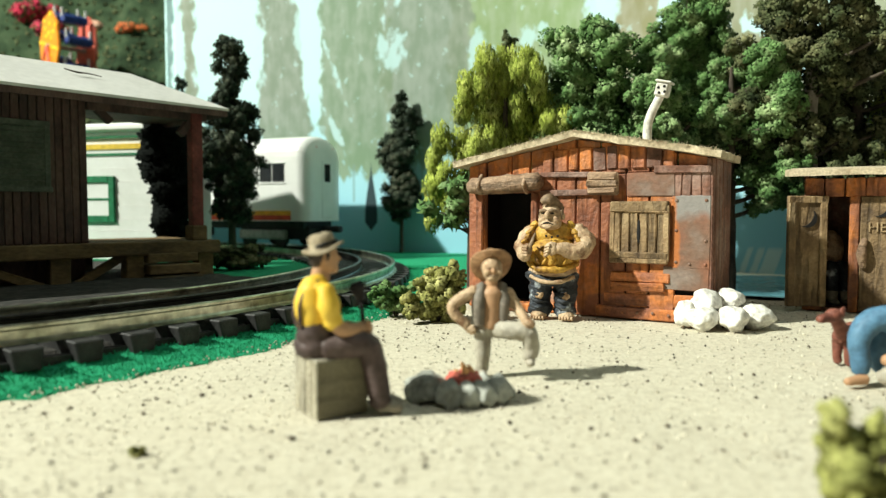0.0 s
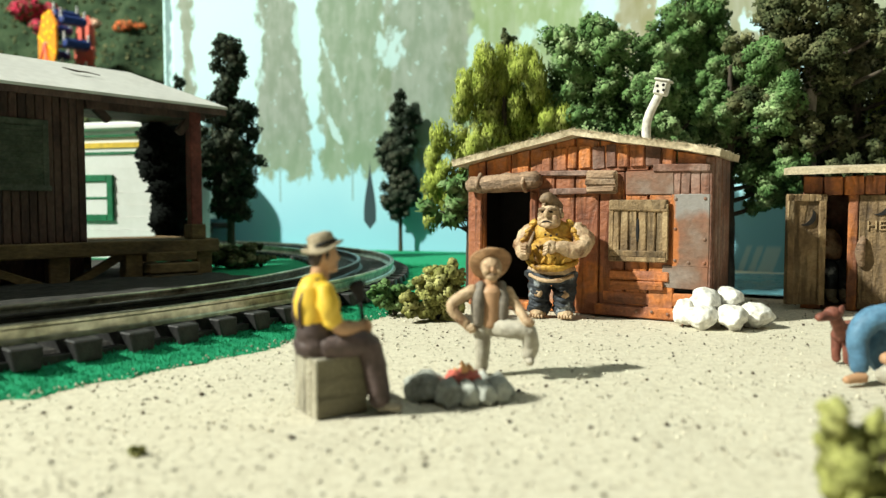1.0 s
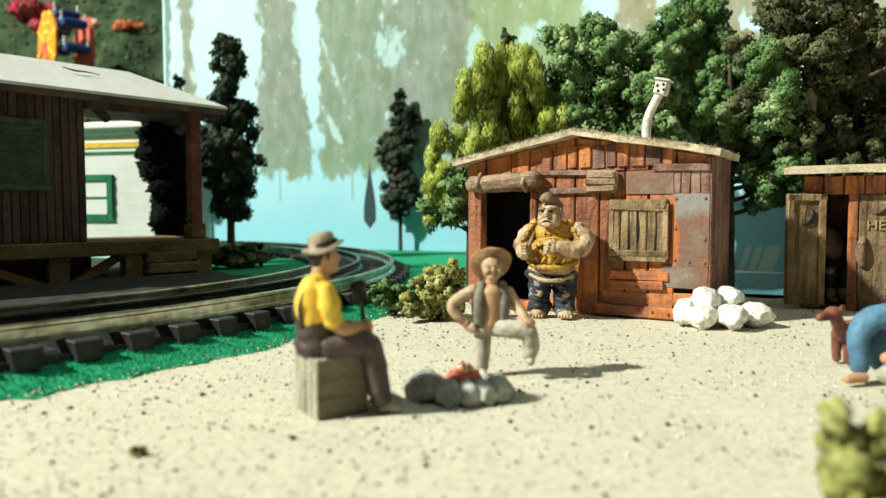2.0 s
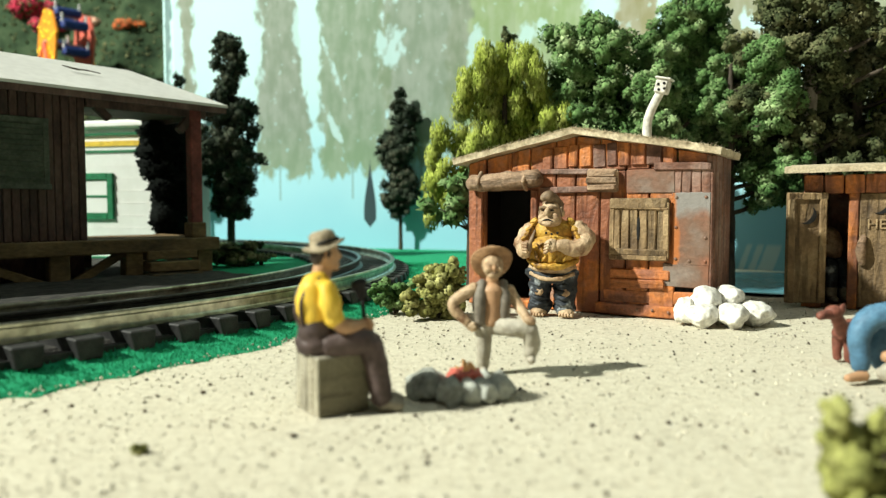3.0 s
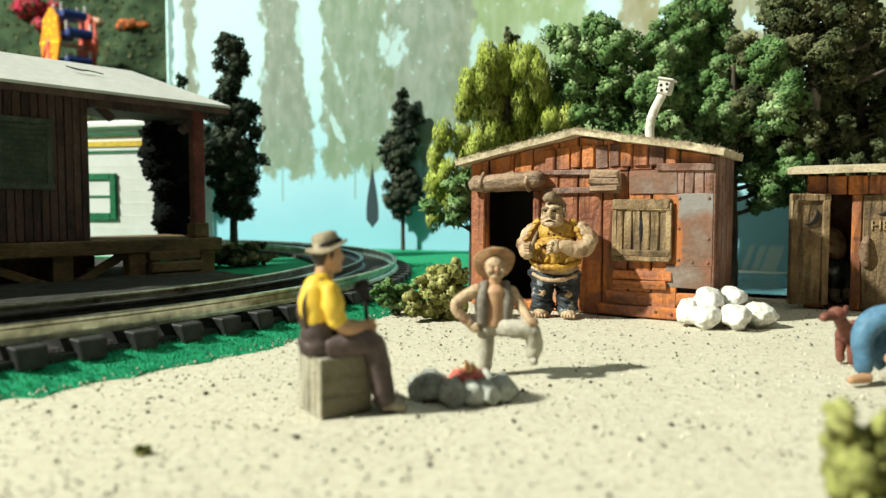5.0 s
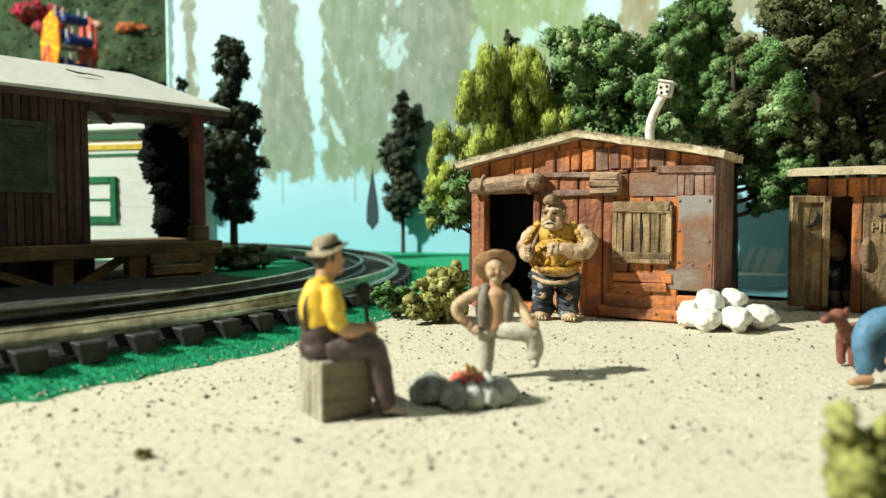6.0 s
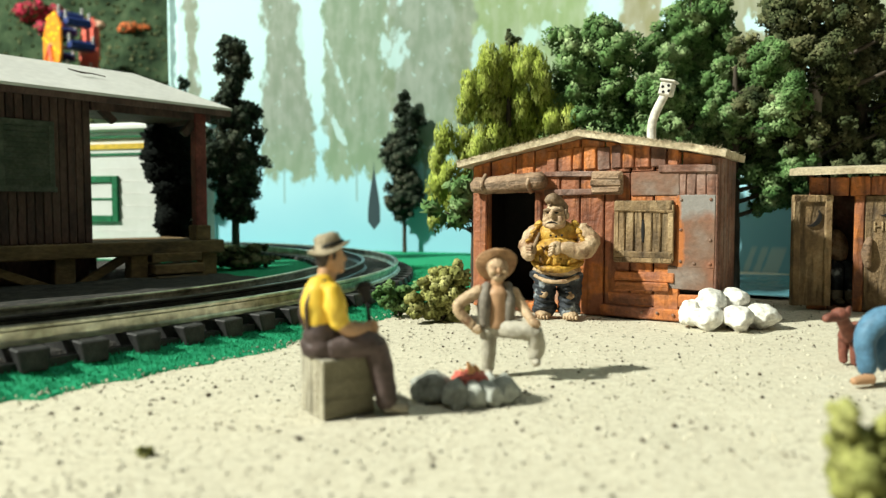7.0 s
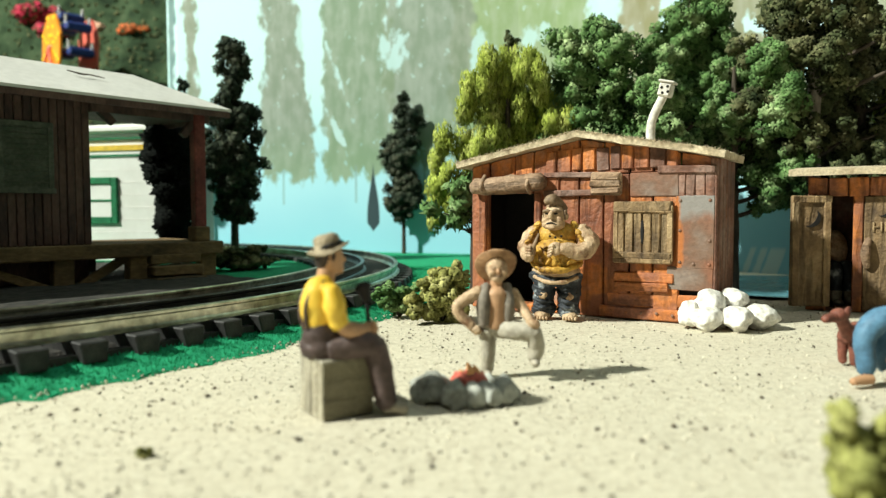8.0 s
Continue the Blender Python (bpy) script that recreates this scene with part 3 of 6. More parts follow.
def build_mural():
    """A painted board that runs behind the trees and bends forward to the right."""
    pts = [Vector((-24.4, 61.6)), Vector((-23.5, 60.2)), Vector((-22.7, 59.5))]
    pts += [Vector((-22.7, 59.5)).lerp(Vector((2.5, 49.5)), k / 12) for k in range(1, 13)]
    for k in range(1, 9):
        a = k / 8
        pts.append(Vector((2.5 + 19.5 * a, 49.5 - 6.5 * a - 9.5 * a * a)))
    pts += [Vector((30, 31.5)), Vector((60, 27))]
    bm = bmesh.new()
    lay = bm.loops.layers.uv.new("UVMap")
    us = [0.0]
    for a, b in zip(pts, pts[1:]):
        us.append(us[-1] + (b - a).length)
    zero = us[14]
    top = 42.0
    rows = [[bm.verts.new((p.x, p.y, z)) for p in pts] for z in (-0.3, top)]
    back = [[bm.verts.new((p.x + 0.25, p.y + 0.9, z)) for p in pts] for z in (-0.3, top)]
    for i in range(len(pts) - 1):
        f = bm.faces.new((rows[0][i], rows[0][i + 1], rows[1][i + 1], rows[1][i]))
        for lp, (uu, vv) in zip(f.loops, ((us[i], -0.3), (us[i + 1], -0.3), (us[i + 1], top), (us[i], top))):
            lp[lay].uv = ((zero - uu) * U, vv * U)
        bm.faces.new((back[0][i + 1], back[0][i], back[1][i], back[1][i + 1]))
        bm.faces.new((rows[1][i], rows[1][i + 1], back[1][i + 1], back[1][i]))
    bm.faces.new((rows[0][0], rows[1][0], back[1][0], back[0][0]))
    ob = part("backdrop", bm, mural_material())
    tagged(ob, "painted backdrop of pale blue sky, water and hanging green trees", "backdrop", kind="structure")


def build_room():
    for n, c, s in (("wall_south", (0, -200, 70), (820, 6, 320)), ("wall_north", (0, 240, 70), (820, 6, 320)),
                    ("wall_west", (-407, 20, 70), (6, 434, 320)), ("wall_east", (407, 20, 70), (6, 434, 320))):
        tagged(part(n, box(bmesh.new(), c, s), M["room_paint"]), "plain painted wall of the exhibition room", "wall", kind="structure")
    tagged(part("ceiling", box(bmesh.new(), (0, 20, 233), (820, 446, 6)), M["room_paint"]), "plain painted ceiling of the room", "ceiling", kind="structure")
    tagged(part("floor", box(bmesh.new(), (0, 20, -93), (820, 446, 6)), M["room_paint"]), "plain floor under the layout", "floor", kind="structure")


def build_pond():
    bm = bmesh.new()
    ring = []
    for k in range(40):
        a = 2 * math.pi * k / 40
        r = 1 + .12 * noise.noise(Vector((math.cos(a), math.sin(a), 4)) * 1.6)
        ring.append(bm.verts.new((15.2 + 5.6 * r * math.cos(a), 31.6 + 5.0 * r * math.sin(a), .075)))
    bm.faces.new(ring)
    tagged(part("water", bm, M["pond_blue"]), "still teal painted pond behind the outhouse", "water", kind="structure")


def hill_z(x, y):
    k = min(1, max(0, (y - 66) / 30)) * min(1, max(0, (-22 - x) / 8))
    k = k * k * (3 - 2 * k)
    p = Vector((x, y, 0))
    up = min(1, max(0, (y - 113) / 24))
    return -0.3 + k * (20 + 34 * up * up * (3 - 2 * up) + 5.5 * noise.noise(p * 0.06) + 2.2 * noise.noise(p * 0.19) + 0.9 * noise.noise(p * 0.5))


def build_hill():
    me = grid_mesh("hill", -120, -20, 60, 150, 150, 120, hill_z)
    tagged(part("hill", me, M["hill_green"], smooth=True), "dark mossy hillside rising behind the station", "hill", kind="structure")


build_ground()
build_turf()
build_mural()
build_room()
build_pond()
build_hill()


# ---- railway ----
def build_track():
    track = empty("railway_track", LOOP.x, LOOP.y, 0, label="black three-rail model track curving round the station", category="track")
    bm = bmesh.new()
    n = 180

    def ring(bm, prof, mi=0):
        loops = []
        for i in range(n):
            a = 2 * math.pi * i / n
            loops.append([bm.verts.new((r * math.cos(a), r * math.sin(a), z)) for r, z in prof])
        for i in range(n):
            p, q = loops[i], loops[(i + 1) % n]
            for k in range(len(prof)):
                k2 = (k + 1) % len(prof)
                bm.faces.new((p[k], q[k], q[k2], p[k2]))

    ring(bm, [(26.7, 0.1), (26.2, 0.38), (22.9, 0.38), (22.4, 0.1)])
    part("roadbed", bm, M["ballast"], track, "dark ballast strip")
    for r in (R_OUT, R_OUT - GAUGE / 2, R_OUT - GAUGE):
        bm = bmesh.new()
        ring(bm, [(r - 0.18, 0.64), (r + 0.18, 0.64), (r + 0.06, 0.70), (r + 0.035, 0.74), (r + 0.035, 0.92), (r + 0.09, 0.96), (r + 0.09, 1.02), (r + 0.05, 1.05),
                  (r - 0.05, 1.05), (r - 0.09, 1.02), (r - 0.09, 0.96), (r - 0.035, 0.92), (r - 0.035, 0.74), (r - 0.06, 0.70)])
        mid = abs(r - R_OUT + GAUGE / 2) < .1
        part("rail", bm, M["rail_black" if mid else "rail_steel"], track, "blackened centre rail" if mid else "dull steel rail")
    bm = bmesh.new()
    # a sleeper: a block with sloping ends
    lo, hi = 2.42, 2.36
    bot = [bm.verts.new(p) for p in ((-lo, -0.24, 0.2), (lo, -0.24, 0.2), (lo, 0.24, 0.2), (-lo, 0.24, 0.2))]
    up = [bm.verts.new(p) for p in ((-hi, -0.31, 0.65), (hi, -0.31, 0.65), (hi, 0.31, 0.65), (-hi, 0.31, 0.65))]
    bm.faces.new(up)
    bm.faces.new(bot[::-1])
    for k in range(4):
        bm.faces.new((bot[k], bot[(k + 1) % 4], up[(k + 1) % 4], up[k]))
    bmesh.ops.bevel(bm, geom=list(bm.edges), offset=0.03, segments=1, affect="EDGES")
    first = None
    count = 144
    for i in range(count):
        a = 2 * math.pi * (i - .25) / count
        if first is None:
            first = part("sleeper", bm, M["tie_black"], track, "black sleeper")
            ob = first
        else:
            ob = new("sleeper", first.data)
            ob.parent = track
        r = R_OUT - GAUGE / 2
        ob.matrix_basis = pose(r * U * math.cos(a), r * U * math.sin(a), 0, 0, 0, math.degrees(a))
    bm = bmesh.new()
    ring(bm, [(R_OUT + 0.55, 0.2), (R_OUT + 0.55, 0.38), (R_OUT + 0.3, 0.38), (R_OUT + 0.3, 0.2)])
    part("link_strip", bm, M["tie_black"], track)


build_track()


# ---- shack ----
def plank_wall(parent, x0, x1, z0, top, y, holes, material, rng, wid=0.5, thick=0.16, name="plank"):
    """Upright planks from x0 to x1 in the wall's plane; top(x) gives the upper end, holes are (x0, x1, z0, z1)."""
    x = x0
    while x < x1 - 0.05:
        w = min(wid * rng.uniform(0.75, 1.25), x1 - x)
        if x1 - (x + w) < wid * 0.4:
            w = x1 - x
        spans = [(z0, None)]
        for a, b, c, d in holes:
            if x + w * 0.5 > a and x + w * 0.5 < b:
                spans = ([(z0, c)] if c > z0 + 0.05 else []) + [(d, None)]
        for lo, hi in spans:
            bm = bmesh.new()
            t0, t1 = (top(x), top(x + w)) if hi is None else (hi, hi)
            g = 0.025
            dy = rng.uniform(-0.03, 0.03)
            vs = []
            for yy in (y - thick / 2 + dy, y + thick / 2):
                vs.append([bm.verts.new((x + g + rng.uniform(-.015, .015), yy, lo)), bm.verts.new((x + w - g, yy, lo)),
                           bm.verts.new((x + w - g + rng.uniform(-.015, .015), yy, t1)), bm.verts.new((x + g, yy, t0))])
            bm.faces.new(vs[0])
            bm.faces.new(vs[1][::-1])
            for k in range(4):
                bm.faces.new((vs[0][(k + 1) % 4], vs[0][k], vs[1][k], vs[1][(k + 1) % 4]))
            bmesh.ops.bevel(bm, geom=list(bm.edges), offset=0.03, segments=1, affect="EDGES")
            part(name, bm, material, parent)
        x += w


def build_shack():
    rng = random.Random(4)
    S = empty("shack", 0.9, 24.95, 0, -32.4, "weathered red timber shack with patched planks and tan roof", "shack")
    W, D, E, RG = 8.29, 2.3, 4.95, 5.72
    over = .33      # roof overhang at the eaves

    def top(x):
        return E + (RG - E) * (1 - abs(x - W / 2) / (W / 2))

    part("floor_board", box(bmesh.new(), (W / 2, D / 2, 0.05), (W - .2, D - .2, 0.1)), M["barn_brown"], S)
    # inner walls coloured black to hold the shade inside the doorway
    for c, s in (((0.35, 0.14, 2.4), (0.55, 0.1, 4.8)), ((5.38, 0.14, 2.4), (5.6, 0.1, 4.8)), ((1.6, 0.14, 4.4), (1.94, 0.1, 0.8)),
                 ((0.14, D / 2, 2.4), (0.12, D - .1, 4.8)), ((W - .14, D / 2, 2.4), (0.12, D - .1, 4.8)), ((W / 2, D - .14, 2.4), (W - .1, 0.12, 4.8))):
        part("inner_wall", box(bmesh.new(), c, s), M["black"], S, "hollow inside with its shade painted in black")
    door = (0.62, 2.56, 0.0, 4.0)
    plank_wall(S, 0.05, W - .02, 0.0, top, 0.0, [door, (5.25, 7.15, 1.2, 3.85), (7.15, 8.4, 0.0, 3.75), (2.6, 7.15, 4.55, 4.58)], M["barn_red"], rng, 0.82)
    # short gable boards over a rail, and a second rail
    x = 2.9
    while x < 7.1:
        w = rng.uniform(0.34, 0.5)
        bm = box(bmesh.new(), (x + w / 2, -0.11, 4.98 + 0.1 * rng.random()), (w - .05, 0.1, 0.72), (0, rng.uniform(-2, 2), 0), 0.03, jitter=0.015, rng=rng)
        part("gable_board", bm, M["barn_red"] if rng.random() < .75 else M["barn_brown"], S)
        x += w
    for c, s, r, m in (((4.0, -.15, 4.56), (2.3, .12, .17), 1.5, "barn_brown"), ((3.7, -.15, 3.98), (1.7, .12, .2), -1, "barn_brown"),
                       ((7.45, -.15, 4.62), (1.7, .12, .24), 2, "barn_brown"), ((6.5, -.1, 4.2), (1.5, .08, .75), 0, "tin_patch")):
        part("batten", box(bmesh.new(), c, s, (0, r, 0), 0.03, jitter=0.02, rng=rng), M[m], S)
    part("lock_block", box(bmesh.new(), (5.02, -.2, 4.25), (1.02, .22, .72), (0, 1, 0), 0.06, jitter=0.03, rng=rng), M["log_wood"], S, "rough timber block")
    for k in range(3):
        part("block_board", box(bmesh.new(), (5.02, -.33, 4.03 + .22 * k), (.9 + .1 * (k % 2), .07, .19), (0, rng.uniform(-3, 3), 0), 0.03, jitter=.02, rng=rng), M["log_wood"], S)
    # patch boards on the right
    for k in range(4):
        part("patch_board", box(bmesh.new(), (7.3 + .28 * k, -.08, 4.15), (.26, .1, .8), (0, rng.uniform(-2, 2), 0), 0.025, jitter=.015, rng=rng), M["barn_brown"], S)
    tin = part("tin_sheet", box(bmesh.new(), (7.73, -.1, 2.75), (1.12, .1, 2.2), (0, 0, 0), 0.03), M["tin_rusted"], S, "rusted grey tin sheet with rivets")
    for rx, rz in ((7.3, 3.7), (8.15, 3.7), (7.3, 2.8), (8.15, 2.5), (7.3, 1.85), (7.7, 1.8), (8.15, 1.8)):
        part("rivet", blob(bmesh.new(), (rx, -.16, rz), (.05, .03, .05), sub=2), M["tin_patch"], tin)
    part("tin_sheet", box(bmesh.new(), (7.6, -.09, 1.35), (1.35, .1, .7), (0, 1, 0), 0.03, jitter=.02, rng=rng), M["tin_patch"], S)
    for k, (c, s) in enumerate((((6.2, -.12, 1.33), (1.85, .12, .3)), ((6.15, -.16, 1.02), (1.7, .12, .28)), ((6.6, -.05, .62), (3.1, .1, .42)), ((6.5, -.1, .2), (3.4, .14, .36)))):
        part("patch_board", box(bmesh.new(), c, s, (0, rng.uniform(-2, 2), 0), 0.035, jitter=.03, rng=rng), M["barn_slab"], S)
    for k in range(7):
        part("rivet", blob(bmesh.new(), (5.2 + .48 * k, -.19, .2 + rng.uniform(-.05, .05)), (.05, .03, .05), sub=2), M["tin_patch"], S)
    # shutter
    sh = part("shutter", box(bmesh.new(), (6.2, -.14, 2.73), (1.75, .1, 1.9), (0, 0, 0), 0.02), M["ochre_wood"], S, "closed ochre plank shutter")
    for k in range(6):
        part("board", box(bmesh.new(), (5.5 + .28 * k, -.23, 2.73), (.25, .1, 1.4), (0, rng.uniform(-1.5, 1.5), 0), 0.03, jitter=.015, rng=rng), M["ochre_wood"], sh)
    for z, h in ((3.52, .34), (3.38, .12), (2.02, .2), (1.85, .16)):
        part("rail", box(bmesh.new(), (6.2, -.27, z), (1.82, .13, h), (0, rng.uniform(-1.5, 1.5), 0), 0.04, jitter=.02, rng=rng), M["ochre_wood"], sh)
    for x in (5.36, 7.04):
        part("stile", box(bmesh.new(), (x, -.25, 2.7), (.16, .12, 1.7), (0, rng.uniform(-1, 1), 0), 0.03, jitter=.02, rng=rng), M["ochre_wood"], sh)
    part("slot", blob(bmesh.new(), (6.2, -.275, 2.75), (.06, .03, .38), sub=2), M["black"], sh)
    # door frame, rolled canvas over it, door step
    for x, w in ((0.5, .28), (2.62, .26)):
        part("door_post", box(bmesh.new(), (x, -.1, 2.0), (w, .2, 4.0), (0, .5, 0), 0.04, jitter=.02, rng=rng), M["barn_red"], S)
    part("door_step", box(bmesh.new(), (1.55, -.15, .14), (2.1, .5, .28), (0, 0, 0), 0.05, jitter=.02, rng=rng), M["barn_red"], S)
    bm = limb(bmesh.new(), [(0.3, -.34, 4.24), (1.5, -.36, 4.28), (2.85, -.34, 4.38)], [.28, .31, .29], amp=.25, seed=3)
    roll = part("log_lintel", bm, M["log_wood"], S, "rolled brown log lintel over the doorway", smooth=True)
    for x in (.72, 2.45):
        part("strap", limb(bmesh.new(), [(x, -.36, 4.0), (x + .02, -.68, 4.27), (x, -.36, 4.62)], [.07, .07, .07], seg=8), M["log_wood"], roll, smooth=True)
    # sides and back as planks, in darker barn_brown to hold the side's shade
    for ox, nm in ((0.0, "side"), (W, "side")):
        y = 0.1
        while y < D - .1:
            w = rng.uniform(.45, .65)
            part("side_plank", box(bmesh.new(), (ox, min(y + w / 2, D - .2), E / 2), (.16, w - .05, E), (0, 0, 0), .03, jitter=.015, rng=rng), M["barn_brown"], S)
            y += w
    part("corner_post", box(bmesh.new(), (W - .05, .0, E / 2), (.22, .24, E), (0, 0, 0), .04, jitter=.02, rng=rng), M["barn_brown"], S)
    part("back_wall", box(bmesh.new(), (W / 2, D, E / 2), (W, .16, E), (0, 0, 0), .03), M["barn_brown"], S)
    # roof: two slabs with felted grain and fibres
    pitch = math.degrees(math.atan2(RG - E, W / 2))
    for sgn in (-1, 1):
        ln_ = math.hypot(W / 2 + over, (RG - E) * (W / 2 + over) / (W / 2))
        bm = bmesh.new()
        cx = W / 2 + sgn * (W / 2 + over) / 2
        cz = RG + .12 - (RG - E) * (W / 2 + over) / (W / 2) / 2
        box(bm, (cx, D / 2 - .2, cz), (ln_, D + .75, .2), (0, sgn * pitch, 0))
        bmesh.ops.subdivide_edges(bm, edges=list(bm.edges), cuts=14, use_grid_fill=True)
        for v in bm.verts:
            v.co += Vector((0, 1, 1)) * .05 * noise.noise(v.co * 2.2)
        part("roof_slab", bm, M["roof_tan"], S, "tan felted roof slab", smooth=False)
    nr = np.random.default_rng(8)
    at = []
    for _ in range(1500):
        x, y = nr.uniform(-.3, W + .3), (nr.uniform(-.6, D + .3) if nr.random() < .5 else -.58 + nr.normal(0, .03))
        at.append((x, y, RG + .23 - (RG - E) * abs(x - W / 2) / (W / 2)))
    tagged(part("roof_fibres", scatter("roof_fibres", np.array(at), nr.uniform(.03, .13, len(at)), nr, "oct", (.06, .06, 1)), M["roof_tan"], S, "dry tan fibres"), kind="stuff")
    # stove pipe
    pipe = part("stove_pipe", limb(bmesh.new(), [(5.9, 1.6, 5.3), (5.9, 1.6, 6.3), (6.28, 1.6, 7.15)], [.16, .15, .14], seg=12), M["white_metal"], S, "crooked whitish stove pipe", smooth=True)
    cap = part("cap", box(bmesh.new(), (6.36, 1.6, 7.32), (.42, .42, .44), (0, 14, 0), .05), M["white_metal"], pipe)
    part("cap_lid", box(bmesh.new(), (6.43, 1.6, 7.57), (.52, .52, .08), (0, 14, 0), .03), M["white_metal"], pipe)
    for dx, dz in ((-.1, .08), (.12, .1), (-.08, -.12), (.13, -.1)):
        part("vent_hole", blob(bmesh.new(), (6.36 + dx * .85, 1.38, 7.32 + dz * .85), (.05, .03, .05), sub=1), M["black"], pipe)


build_shack()


def text_part(name, s, size, m, material, parent, depth=.05):
    cu = bpy.data.curves.new(name, "FONT")
    cu.body, cu.size, cu.extrude, cu.align_x, cu.align_y = s, size * U, depth * U, "CENTER", "CENTER"
    tmp = bpy.data.objects.new(name, cu)
    me = bpy.data.meshes.new_from_object(tmp)
    bpy.data.objects.remove(tmp)
    me.materials.append(material)
    ob = new(name, me)
    ob.parent = parent
    ob.matrix_basis = m
    return ob


def moon(bm, c, r, y, rot=0):
    """A crescent, as thick dark inlay."""
    out, inn = [], []
    for k in range(13):
        a = radians(-80 + 160 * k / 12 + rot)
        out.append((c[0] + r * math.cos(a), c[1] + r * math.sin(a)))
        q = radians(-80 + 160 * k / 12)
        rx = r * .55 * math.cos(q)
        p = Vector((rx, r * math.sin(q)))
        p.rotate(Matrix.Rotation(radians(rot), 2))
        inn.append((c[0] + p.x, c[1] + p.y))
    f = [bm.verts.new((x, y, z)) for x, z in out]
    g = [bm.verts.new((x, y, z)) for x, z in inn]
    for k in range(12):
        bm.faces.new((f[k], f[k + 1], g[k + 1], g[k]))
    ret = bmesh.ops.extrude_face_region(bm, geom=list(bm.faces))
    bmesh.ops.translate(bm, vec=(0, .05, 0), verts=[v for v in ret["geom"] if isinstance(v, bmesh.types.BMVert)])
    return bm


def build_outhouse():
    rng = random.Random(9)
    O = empty("outhouse", 12.4, 24.0, 0, -30, "two-door brown timber outhouse with open door", "outhouse")
    W, D, H = 5.4, 3.2, 4.62
    for c, s in (((W / 2, D / 2, .06), (W, D, .12)), ((0.06, D / 2, H / 2), (.12, D, H)), ((W - .06, D / 2, H / 2), (.12, D, H)), ((W / 2, D - .06, H / 2), (W, .12, H)),
                 ((2.55, D / 2, H / 2), (.12, D, H))):
        part("inner_wall", box(bmesh.new(), c, s), M["barn_brown"], O)
    for k in range(9):
        part("front_board", box(bmesh.new(), (.3 + .6 * k, -.03, 4.2), (.56, .14, .62), (0, rng.uniform(-1, 1), 0), .03, jitter=.015, rng=rng), M["barn_red"], O)
    for x, w in ((.3, .6), (1.5, .3), (5.1, .6)):
        part("front_post", box(bmesh.new(), (x, -.04, 1.95), (w, .16, 3.9), (0, 0, 0), .03, jitter=.015, rng=rng), M["barn_red"], O)
    # shut door with raised letters
    dr = part("door", box(bmesh.new(), (3.2, -.05, 1.98), (3.05, .14, 3.8), (0, 0, 0), .03), M["ochre_wood"], O, "shut ochre door with a crescent")
    part("crescent", moon(bmesh.new(), (2.25, 3.55), .36, -.16, -35), M["black"], dr)
    text_part("letters", "HERS", .46, pose(2.4 * U, -.13 * U, 2.85 * U, 90), M["ochre_wood"], dr)
    part("handle", limb(bmesh.new(), [(1.8, -.2, 2.45), (1.72, -.34, 2.0), (1.78, -.2, 1.55)], [.1, .16, .1], seg=8), M["log_wood"], dr, smooth=True)
    # open door, swung out at the left post
    d2 = part("door", box(bmesh.new(), (.65, 0, 1.98), (1.3, .12, 3.75), (0, 0, 0), .03), M["ochre_wood"], O, "open ochre door with a crescent")
    d2.matrix_basis = pose(-.48 * U, -.68 * U, .06 * U, 0, 0, 25)
    for x in (.14, 1.16):
        part("stile", box(bmesh.new(), (x, -.09, 1.98), (.24, .1, 3.75), (0, 0, 0), .03), M["ochre_wood"], d2)
    part("rail", box(bmesh.new(), (.65, -.09, 3.72), (1.3, .1, .24), (0, 0, 0), .03), M["ochre_wood"], d2)
    part("crescent", moon(bmesh.new(), (.62, 3.1), .32, -.12, -35), M["black"], d2)
    # roof
    bm = box(bmesh.new(), (W / 2, D / 2 - .3, H + .2), (W + 1.1, D + 1.4, .2), (4, 0, 0), .0)
    bmesh.ops.subdivide_edges(bm, edges=list(bm.edges), cuts=8, use_grid_fill=True)
    for v in bm.verts:
        v.co.z += .05 * noise.noise(v.co * 1.7)
    part("roof_slab", bm, M["roof_tan"], O, "tan felted roof slab")


build_outhouse()


